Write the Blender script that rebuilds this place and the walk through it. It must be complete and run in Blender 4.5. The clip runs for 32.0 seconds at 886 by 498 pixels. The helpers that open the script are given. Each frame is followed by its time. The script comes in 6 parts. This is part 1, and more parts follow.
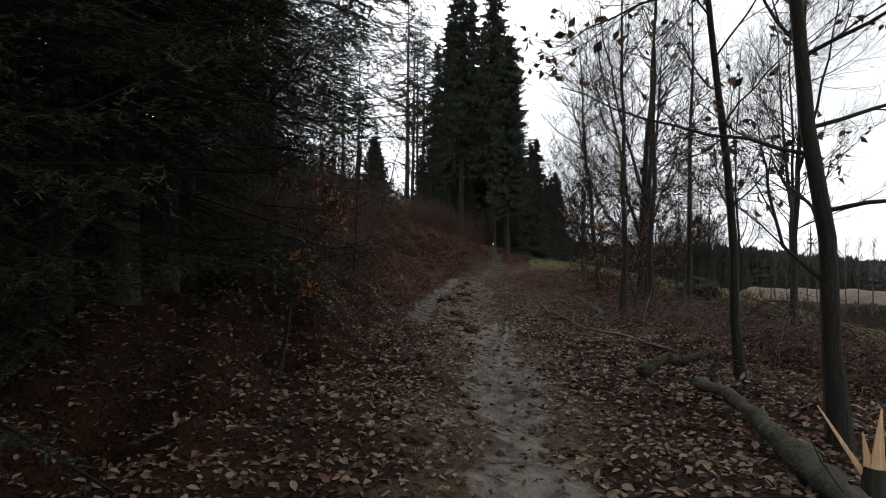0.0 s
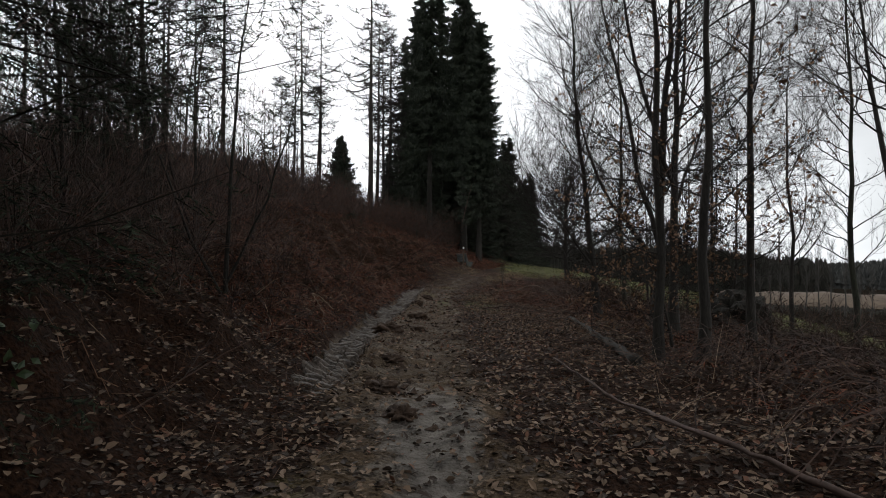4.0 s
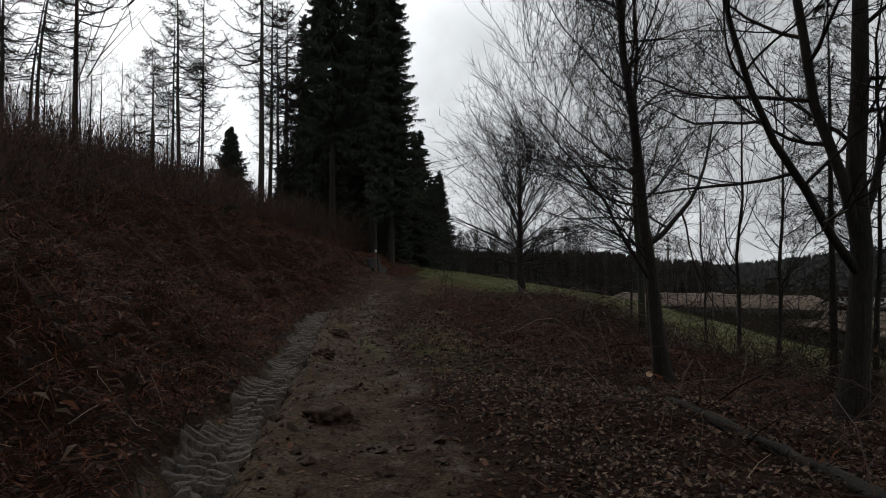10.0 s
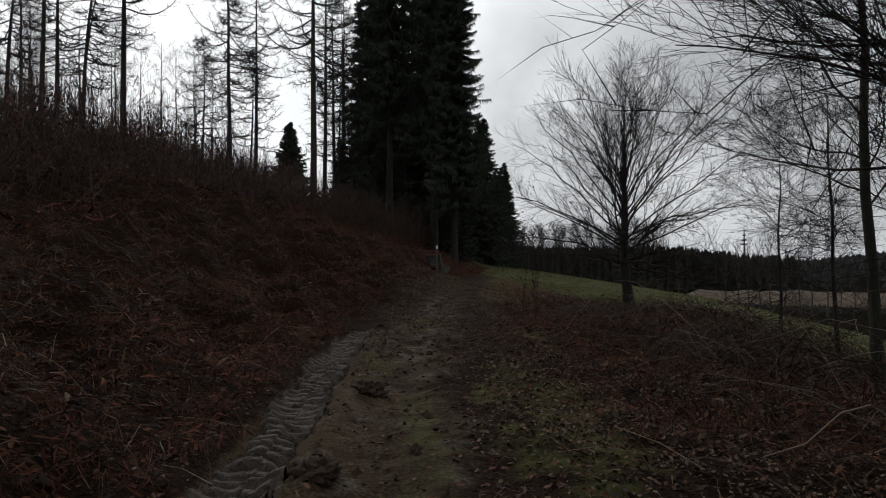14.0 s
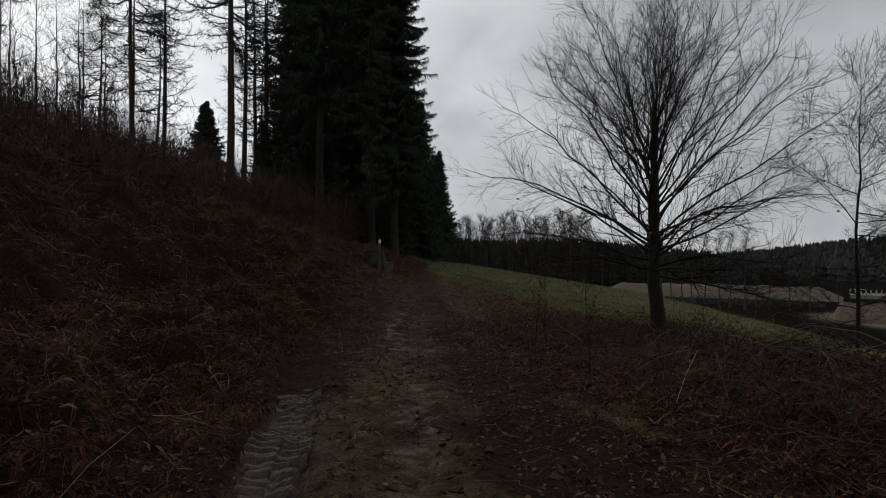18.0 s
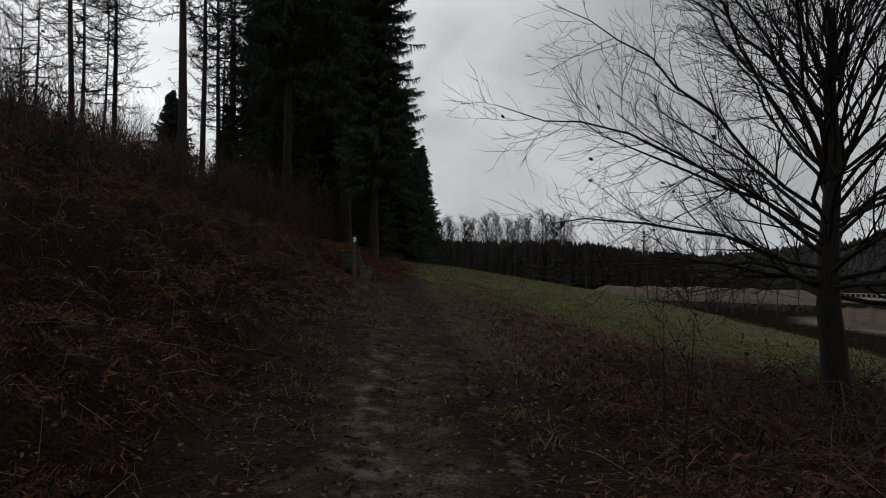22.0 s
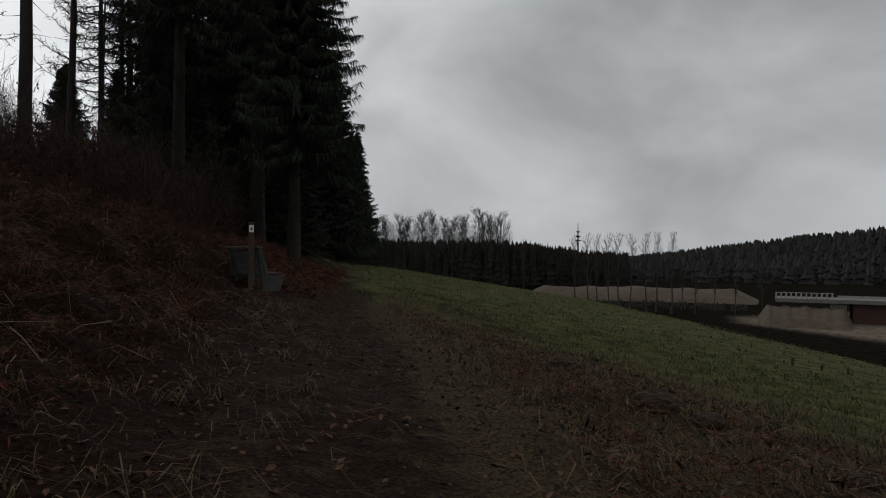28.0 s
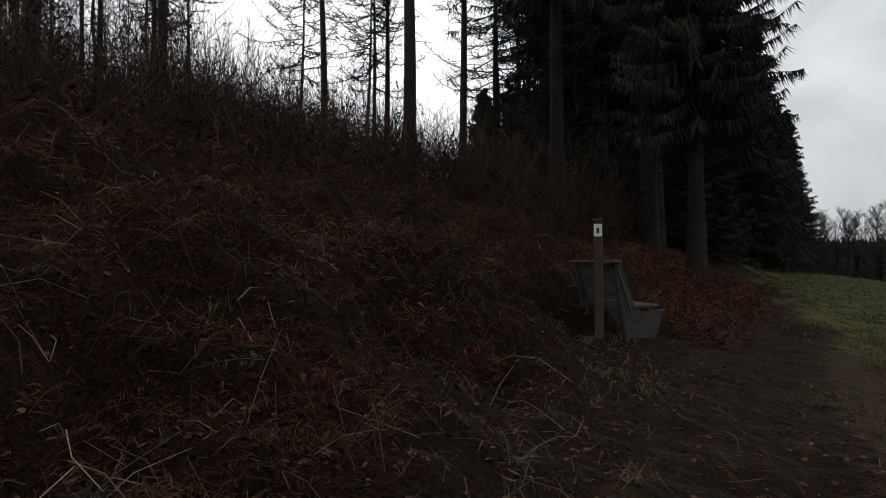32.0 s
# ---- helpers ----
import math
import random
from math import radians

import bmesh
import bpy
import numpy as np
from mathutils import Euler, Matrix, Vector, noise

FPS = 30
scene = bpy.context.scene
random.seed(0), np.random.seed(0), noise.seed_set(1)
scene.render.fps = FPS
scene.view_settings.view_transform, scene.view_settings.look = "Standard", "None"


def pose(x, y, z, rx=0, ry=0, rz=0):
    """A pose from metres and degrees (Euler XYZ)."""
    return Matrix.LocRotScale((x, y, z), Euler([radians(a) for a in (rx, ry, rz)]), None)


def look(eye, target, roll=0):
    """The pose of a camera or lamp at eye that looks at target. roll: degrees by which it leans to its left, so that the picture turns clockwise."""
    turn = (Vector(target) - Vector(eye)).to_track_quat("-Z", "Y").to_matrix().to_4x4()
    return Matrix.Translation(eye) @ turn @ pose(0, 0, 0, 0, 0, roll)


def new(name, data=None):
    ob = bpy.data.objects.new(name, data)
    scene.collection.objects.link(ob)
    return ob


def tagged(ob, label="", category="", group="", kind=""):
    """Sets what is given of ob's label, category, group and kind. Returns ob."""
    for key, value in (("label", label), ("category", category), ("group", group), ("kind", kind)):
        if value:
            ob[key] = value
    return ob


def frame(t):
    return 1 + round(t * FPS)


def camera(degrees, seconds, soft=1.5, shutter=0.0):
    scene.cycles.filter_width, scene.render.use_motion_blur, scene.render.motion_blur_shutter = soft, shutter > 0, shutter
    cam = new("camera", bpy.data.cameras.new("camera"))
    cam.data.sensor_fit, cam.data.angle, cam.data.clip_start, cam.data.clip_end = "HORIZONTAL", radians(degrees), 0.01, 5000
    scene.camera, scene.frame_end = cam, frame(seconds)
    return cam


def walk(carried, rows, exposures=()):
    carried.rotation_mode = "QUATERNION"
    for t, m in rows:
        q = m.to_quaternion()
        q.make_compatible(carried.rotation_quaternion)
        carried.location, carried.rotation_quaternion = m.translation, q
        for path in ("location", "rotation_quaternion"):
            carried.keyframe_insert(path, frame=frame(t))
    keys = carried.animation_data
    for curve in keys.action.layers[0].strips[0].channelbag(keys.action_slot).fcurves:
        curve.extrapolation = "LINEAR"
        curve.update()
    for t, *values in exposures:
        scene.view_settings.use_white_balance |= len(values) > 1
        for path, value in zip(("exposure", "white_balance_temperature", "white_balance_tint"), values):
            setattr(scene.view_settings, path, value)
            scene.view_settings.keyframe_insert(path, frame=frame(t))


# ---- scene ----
cam = camera(69.36, 32.0, soft=1.0)
PATH = [
    (0.0, pose(0.000, 0.000, 1.600, 90.52, -0.55, 0.00)),
    (0.5, pose(0.013, 0.586, 1.608, 90.51, -0.25, 2.14)),
    (1.0, pose(0.054, 1.174, 1.618, 90.62, -0.02, 3.42)),
    (1.5, pose(0.118, 1.776, 1.632, 90.74, 0.05, 4.93)),
    (2.0, pose(0.239, 2.338, 1.630, 90.85, 0.12, 4.09)),
    (2.5, pose(0.324, 2.958, 1.617, 90.78, 0.20, 2.22)),
    (3.0, pose(0.379, 3.663, 1.630, 90.84, -0.33, -0.46)),
    (3.5, pose(0.486, 4.341, 1.654, 90.89, -0.28, -2.60)),
    (5.5, pose(0.678, 7.110, 1.611, 91.20, 0.36, 0.52)),
    (6.0, pose(0.704, 7.792, 1.602, 91.25, 0.65, 1.74)),
    (6.5, pose(0.705, 8.477, 1.600, 91.30, 0.45, 1.65)),
    (7.0, pose(0.672, 9.154, 1.618, 91.23, 0.53, -1.14)),
    (7.5, pose(0.638, 9.820, 1.652, 91.29, 0.37, -2.18)),
    (8.0, pose(0.559, 10.485, 1.680, 91.28, 0.27, -3.49)),
    (8.5, pose(0.481, 11.120, 1.702, 91.28, 0.05, -4.11)),
    (9.0, pose(0.452, 11.728, 1.724, 91.23, 0.13, -4.62)),
    (9.5, pose(0.434, 12.335, 1.750, 91.35, -0.03, -5.60)),
    (10.0, pose(0.496, 12.915, 1.745, 91.30, 0.04, -11.27)),
    (10.5, pose(0.554, 13.477, 1.720, 91.21, -0.00, -12.39)),
    (11.0, pose(0.646, 14.088, 1.701, 91.07, -0.07, -11.11)),
    (11.5, pose(0.698, 14.736, 1.700, 90.97, 0.17, -9.96)),
    (12.0, pose(0.733, 15.365, 1.702, 91.07, 0.09, -7.97)),
    (12.5, pose(0.801, 16.008, 1.721, 91.09, 0.14, -7.26)),
    (13.0, pose(0.871, 16.652, 1.752, 91.12, 0.21, -6.87)),
    (13.5, pose(0.959, 17.261, 1.776, 91.09, 0.29, -6.53)),
    (14.0, pose(1.012, 17.867, 1.795, 91.05, 0.34, -5.70)),
    (14.5, pose(1.022, 18.485, 1.813, 91.00, 0.49, -5.03)),
    (15.0, pose(0.997, 19.104, 1.832, 90.83, 0.38, -2.14)),
    (15.5, pose(0.997, 19.697, 1.854, 90.84, 0.55, 0.12)),
    (17.5, pose(0.619, 22.120, 2.037, 90.25, 0.11, -5.36)),
    (18.0, pose(0.719, 22.794, 2.048, 90.24, -0.09, -12.39)),
    (18.5, pose(0.832, 23.467, 2.059, 90.33, -0.34, -14.62)),
    (19.0, pose(0.934, 24.143, 2.063, 90.39, -0.39, -14.82)),
    (19.5, pose(1.001, 24.824, 2.052, 90.39, -0.47, -14.56)),
    (20.0, pose(1.131, 25.476, 2.039, 90.46, -0.45, -14.78)),
    (20.5, pose(1.260, 26.141, 2.032, 90.53, -0.37, -15.49)),
    (21.0, pose(1.391, 26.821, 2.033, 90.64, -0.34, -19.32)),
    (21.5, pose(1.453, 27.570, 2.036, 90.48, -0.45, -20.74)),
    (22.0, pose(1.535, 28.297, 2.035, 90.38, -0.36, -14.16)),
    (22.5, pose(1.638, 29.016, 2.042, 90.43, -0.28, -11.48)),
    (23.0, pose(1.746, 29.702, 2.050, 90.51, -0.10, -10.24)),
    (23.5, pose(1.812, 30.387, 2.051, 90.45, -0.00, -9.63)),
    (24.0, pose(1.866, 31.061, 2.048, 90.46, -0.02, -8.56)),
    (24.5, pose(1.962, 31.709, 2.037, 90.40, 0.08, -9.13)),
    (25.0, pose(2.110, 32.315, 2.024, 90.44, 0.07, -10.78)),
    (25.5, pose(2.322, 32.891, 2.008, 90.41, 0.07, -14.99)),
    (26.0, pose(2.492, 33.507, 1.997, 90.33, -0.08, -17.42)),
    (26.5, pose(2.639, 34.119, 1.976, 90.24, -0.24, -18.68)),
    (28.5, pose(3.261, 36.920, 1.992, 90.47, -0.30, -21.19)),
    (29.0, pose(3.443, 37.640, 1.982, 90.35, -0.40, -22.47)),
    (29.5, pose(3.571, 38.368, 1.982, 90.33, -0.59, -21.77)),
    (30.0, pose(3.703, 39.101, 1.990, 90.39, -0.54, -16.27)),
    (30.5, pose(3.808, 39.836, 2.009, 90.55, -0.16, -2.78)),
    (31.0, pose(3.942, 40.560, 2.034, 90.68, 0.22, 4.91)),
    (31.5, pose(4.084, 41.281, 2.084, 90.78, 0.42, 10.09)),
    (32.0, pose(4.158, 41.999, 2.160, 90.89, 0.55, 15.84)),
]
EXPOSURES = [(0.0, 1.42), (1.5, 1.46), (3.5, 1.2), (5.5, 0.42), (8.0, 0.32), (11.0, 0.38), (15.0, 0.16), (19.0, -0.06), (24.0, 0.0), (26.0, -0.08), (29.0, -0.24), (30.2, -0.27), (31.0, -0.06), (32.0, 0.26)]
walk(cam, PATH, EXPOSURES)

# ---- world and sun ----
SUN_EL, SUN_AZ = radians(24), radians(-28)


def make_world():
    w = bpy.data.worlds.new("overcast_sky")
    scene.world = w
    w.use_nodes = True
    nt = w.node_tree
    bg = nt.nodes["Background"]
    sky = nt.nodes.new("ShaderNodeTexSky")
    sky.sky_type, sky.sun_disc = "NISHITA", False
    sky.sun_elevation, sky.sun_rotation = SUN_EL, SUN_AZ
    sky.dust_density, sky.air_density = 4.0, 1.0
    grey = nt.nodes.new("ShaderNodeHueSaturation")
    grey.inputs["Saturation"].default_value = 0.06
    nt.links.new(sky.outputs[0], grey.inputs["Color"])
    co = nt.nodes.new("ShaderNodeTexCoord")
    mp = nt.nodes.new("ShaderNodeMapping")
    mp.inputs["Scale"].default_value = (1.0, 1.0, 1.7)
    nt.links.new(co.outputs["Generated"], mp.inputs["Vector"])
    nz = nt.nodes.new("ShaderNodeTexNoise")
    nz.inputs["Scale"].default_value, nz.inputs["Detail"].default_value = 2.6, 7.0
    nz.inputs["Roughness"].default_value, nz.inputs["Distortion"].default_value = 0.5, 0.3
    nt.links.new(mp.outputs[0], nz.inputs["Vector"])
    ramp = nt.nodes.new("ShaderNodeValToRGB")
    ramp.color_ramp.elements[0].position, ramp.color_ramp.elements[0].color = 0.3, (0.33, 0.345, 0.36, 1)
    ramp.color_ramp.elements[1].position, ramp.color_ramp.elements[1].color = 0.72, (0.66, 0.685, 0.705, 1)
    nt.links.new(nz.outputs["Fac"], ramp.inputs["Fac"])
    mix = nt.nodes.new("ShaderNodeMix")
    mix.data_type = "RGBA"
    mix.inputs["Factor"].default_value = 0.93
    nt.links.new(grey.outputs[0], mix.inputs["A"])
    up = nt.nodes.new("ShaderNodeMix")
    up.data_type, up.blend_type = "RGBA", "MULTIPLY"
    up.inputs["Factor"].default_value = 1.0
    up.inputs["B"].default_value = (10, 10, 10, 1)
    nt.links.new(ramp.outputs[0], up.inputs["A"])
    # the veiled sun brightens the cloud round it
    dot = nt.nodes.new("ShaderNodeVectorMath")
    dot.operation = "DOT_PRODUCT"
    dot.inputs[1].default_value = (math.sin(SUN_AZ) * math.cos(SUN_EL), math.cos(SUN_AZ) * math.cos(SUN_EL), math.sin(SUN_EL))
    nt.links.new(co.outputs["Generated"], dot.inputs[0])
    glow = nt.nodes.new("ShaderNodeMapRange")
    glow.interpolation_type = "SMOOTHERSTEP"
    glow.inputs["From Min"].default_value, glow.inputs["From Max"].default_value = 0.55, 1.0
    glow.inputs["To Min"].default_value, glow.inputs["To Max"].default_value = 10.0, 15.0
    nt.links.new(dot.outputs["Value"], glow.inputs["Value"])
    nt.links.new(glow.outputs["Result"], up.inputs["B"])
    nt.links.new(up.outputs["Result"], mix.inputs["B"])
    nt.links.new(mix.outputs["Result"], bg.inputs["Color"])
    bg.inputs["Strength"].default_value = 0.1


make_world()
sun = new("sun", bpy.data.lights.new("sun", "SUN"))
sun.data.energy, sun.data.angle, sun.data.color = 0.5, radians(30), (1.0, 0.97, 0.93)
sun.matrix_world = look((0, 0, 60), (-60 * math.sin(SUN_AZ), -60 * math.cos(SUN_AZ), 60 - 60 * math.tan(SUN_EL)))

# ---- materials ----


def material(name, dark, light, scale=4.0, rough=0.85, bump=0.3, bump_scale=30.0, island=0.0, obj=0.0, spec=0.25, stretch=(1, 1, 1), trans=0.0, wear=None):
    """A procedural surface: two colours mixed by coarse and fine noise, relief, and chance variation between pieces."""
    m = bpy.data.materials.new(name)
    m.use_nodes = True
    nt, n = m.node_tree, m.node_tree.nodes
    b = n["Principled BSDF"]
    co = n.new("ShaderNodeTexCoord")
    mp = n.new("ShaderNodeMapping")
    mp.inputs["Scale"].default_value = stretch
    nt.links.new(co.outputs["Object"], mp.inputs["Vector"])
    a = n.new("ShaderNodeTexNoise")
    a.inputs["Scale"].default_value, a.inputs["Detail"].default_value = scale, 5
    f = n.new("ShaderNodeTexNoise")
    f.inputs["Scale"].default_value, f.inputs["Detail"].default_value = bump_scale, 4
    nt.links.new(mp.outputs[0], a.inputs["Vector"])
    nt.links.new(mp.outputs[0], f.inputs["Vector"])
    add = n.new("ShaderNodeMath")
    add.operation = "MULTIPLY_ADD"
    add.inputs[1].default_value = 0.5
    nt.links.new(f.outputs["Fac"], add.inputs[0])
    half = n.new("ShaderNodeMath")
    half.operation = "MULTIPLY"
    half.inputs[1].default_value = 0.5
    nt.links.new(a.outputs["Fac"], half.inputs[0])
    nt.links.new(half.outputs[0], add.inputs[2])
    fac = add.outputs[0]
    if island or obj:
        g = n.new("ShaderNodeNewGeometry" if island else "ShaderNodeObjectInfo")
        r = n.new("ShaderNodeMath")
        r.operation = "MULTIPLY_ADD"
        r.inputs[1].default_value = island or obj
        nt.links.new(g.outputs["Random Per Island" if island else "Random"], r.inputs[0])
        s = n.new("ShaderNodeMath")
        s.operation = "SUBTRACT"
        s.inputs[1].default_value = (island or obj) * 0.5
        nt.links.new(fac, s.inputs[0])
        nt.links.new(s.outputs[0], r.inputs[2])
        fac = r.outputs[0]
    ramp = n.new("ShaderNodeValToRGB")
    e = ramp.color_ramp.elements
    e[0].position, e[0].color = 0.32, (*dark, 1)
    e[1].position, e[1].color = 0.68, (*light, 1)
    nt.links.new(fac, ramp.inputs["Fac"])
    nt.links.new(ramp.outputs[0], b.inputs["Base Color"])
    b.inputs["Roughness"].default_value = rough
    b.inputs["Specular IOR Level"].default_value = spec
    if bump:
        bp = n.new("ShaderNodeBump")
        bp.inputs["Strength"].default_value, bp.inputs["Distance"].default_value = bump, 0.02
        nt.links.new(f.outputs["Fac"], bp.inputs["Height"])
        nt.links.new(bp.outputs[0], b.inputs["Normal"])
    if trans:
        t = n.new("ShaderNodeBsdfTranslucent")
        nt.links.new(ramp.outputs[0], t.inputs["Color"])
        mx = n.new("ShaderNodeMixShader")
        mx.inputs[0].default_value = trans
        nt.links.new(b.outputs[0], mx.inputs[1])
        nt.links.new(t.outputs[0], mx.inputs[2])
        nt.links.new(mx.outputs[0], n["Material Output"].inputs["Surface"])
    return m


BARK = material("grey_brown_bark", (0.01, 0.0085, 0.007), (0.036, 0.031, 0.026), 3, 0.9, 0.8, 40, stretch=(1, 1, 0.25))
BARK_GREEN = material("mossy_bark", (0.012, 0.012, 0.009), (0.042, 0.042, 0.028), 3, 0.9, 0.7, 35, stretch=(1, 1, 0.3))
BARK_LARCH = material("larch_bark", (0.018, 0.014, 0.012), (0.06, 0.05, 0.043), 2, 0.95, 0.9, 18, stretch=(1, 1, 0.2))
TWIG = material("twig_bark", (0.01, 0.0075, 0.0065), (0.026, 0.02, 0.017), 8, 0.9, 0.0, spec=0.1)
LARCH_TWIG = material("larch_twig", (0.012, 0.01, 0.008), (0.034, 0.028, 0.022), 8, 0.9, 0.0)
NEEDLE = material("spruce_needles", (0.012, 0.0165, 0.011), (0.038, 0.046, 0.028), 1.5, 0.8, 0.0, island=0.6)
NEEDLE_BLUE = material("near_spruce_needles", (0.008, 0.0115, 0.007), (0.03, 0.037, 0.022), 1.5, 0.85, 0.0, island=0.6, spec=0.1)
SPRUCETWIG = material("spruce_twig", (0.006, 0.005, 0.004), (0.018, 0.015, 0.011), 8, 0.9, 0.0, spec=0.1)
TUFT = material("pale_grass_tuft", (0.04, 0.028, 0.014), (0.18, 0.135, 0.078), 1.0, 0.8, 0.0, island=0.8, trans=0.25)
BRACKEN = material("dead_bracken", (0.007, 0.0025, 0.0014), (0.13, 0.046, 0.024), 0.7, 0.85, 0.0, 5, island=0.6, trans=0.15)
FERNPALE = material("bleached_fern", (0.014, 0.008, 0.005), (0.125, 0.085, 0.055), 1.2, 0.8, 0.0, 6, island=0.8, trans=0.15)
FERNSTALK = material("bracken_stalk", (0.014, 0.0065, 0.0038), (0.12, 0.066, 0.038), 2, 0.75, 0.0, island=0.9)
STALK = material("pale_dead_stalk", (0.05, 0.034, 0.022), (0.24, 0.18, 0.125), 2, 0.75, 0.0, island=0.8)
LEAF = material("fallen_leaf", (0.03, 0.02, 0.014), (0.16, 0.108, 0.072), 1.0, 0.7, 0.0, 9, island=0.9, spec=0.18)
LITTER = material("rotting_leaf", (0.016, 0.0066, 0.0037), (0.115, 0.051, 0.028), 1.0, 0.7, 0.0, 9, island=0.9)
BEECH = material("withered_beech_leaf", (0.04, 0.022, 0.013), (0.16, 0.095, 0.056), 1.0, 0.7, 0.0, island=0.8, trans=0.35)
ORANGELEAF = material("rusty_withered_leaf", (0.06, 0.026, 0.011), (0.24, 0.11, 0.042), 1.0, 0.7, 0.0, island=0.8, trans=0.35)
OAKLEAF = material("dark_withered_leaf", (0.022, 0.014, 0.009), (0.085, 0.05, 0.031), 1.0, 0.7, 0.0, island=0.8, trans=0.3)
LEAFGREEN = material("evergreen_leaf", (0.02, 0.035, 0.015), (0.05, 0.075, 0.03), 6, 0.45, 0.0, trans=0.2, spec=0.5)
STRAW = material("dry_grass", (0.022, 0.014, 0.007), (0.17, 0.122, 0.064), 1.0, 0.8, 0.0, island=0.8, trans=0.2)
GRASS = material("meadow_grass", (0.038, 0.042, 0.012), (0.145, 0.15, 0.05), 0.6, 0.75, 0.0, 4, island=0.6, trans=0.45)
PALECANE = material("pale_cane", (0.06, 0.042, 0.032), (0.17, 0.13, 0.1), 2, 0.7, 0.0, island=0.8)
BRAMBLE = material("bramble_stem", (0.018, 0.01, 0.0075), (0.07, 0.042, 0.032), 2, 0.75, 0.0, island=0.8)
MUD = material("wet_mud", (0.01, 0.0074, 0.0056), (0.095, 0.073, 0.057), 7, 0.65, 1.0, 40, spec=0.26)
SOIL = material("dark_soil", (0.017, 0.0105, 0.0068), (0.062, 0.037, 0.023), 4, 0.9, 1.0, 25)
MOSSWOOD = material("mossy_log_bark", (0.008, 0.0075, 0.005), (0.055, 0.05, 0.032), 9, 0.9, 1.0, 45)
BARK_DARK = material("dark_damp_bark", (0.006, 0.0052, 0.004), (0.023, 0.02, 0.015), 5, 0.9, 0.9, 45, stretch=(1, 1, 0.3))
RAWWOOD = material("freshly_split_wood", (0.3, 0.17, 0.09), (0.62, 0.42, 0.25), 6, 0.7, 0.5, 60, stretch=(1, 1, 0.1))
CONCRETE = material("mossy_concrete", (0.024, 0.026, 0.022), (0.085, 0.089, 0.08), 3, 0.9, 0.4, 40)
OLDWOOD = material("weathered_board", (0.045, 0.036, 0.03), (0.15, 0.125, 0.105), 3, 0.85, 0.5, 50, stretch=(0.2, 4, 4))
GREYBOARD = material("grey_painted_board", (0.042, 0.046, 0.044), (0.13, 0.137, 0.132), 3, 0.85, 0.4, 50, stretch=(1, 0.2, 4))
POSTWOOD = material("brown_post", (0.04, 0.027, 0.018), (0.1, 0.07, 0.05), 4, 0.85, 0.5, 40, stretch=(1, 1, 0.15))
WHITE = material("white_enamel", (0.7, 0.7, 0.68), (0.82, 0.82, 0.8), 6, 0.5, 0.0)
BLACK = material("black_print", (0.02, 0.02, 0.02), (0.04, 0.04, 0.04), 6, 0.5, 0.0)
SAND = material("pale_sand", (0.052, 0.037, 0.026), (0.12, 0.089, 0.064), 0.08, 0.95, 0.5, 0.6)
FARWOOD = material("far_woodland", (0.016, 0.0152, 0.012), (0.03, 0.0275, 0.0215), 0.05, 0.95, 0.0, 0.4, island=0.35)
FARHILL = material("far_hill_woods", (0.016, 0.0165, 0.0155), (0.036, 0.036, 0.033), 0.02, 0.95, 0.0, 0.2, island=0.4)
FARTWIG = material("far_twigs", (0.03, 0.027, 0.024), (0.07, 0.065, 0.059), 0.3, 0.95, 0.0)
GALV = material("galvanised_rail", (0.24, 0.24, 0.235), (0.36, 0.36, 0.35), 2, 0.6, 0.1)
ROADDECK = material("bridge_concrete", (0.13, 0.12, 0.11), (0.22, 0.205, 0.19), 0.5, 0.9, 0.2, 4)
RUST = material("rust_red_wall", (0.05, 0.028, 0.022), (0.1, 0.055, 0.045), 0.5, 0.9, 0.2, 4)


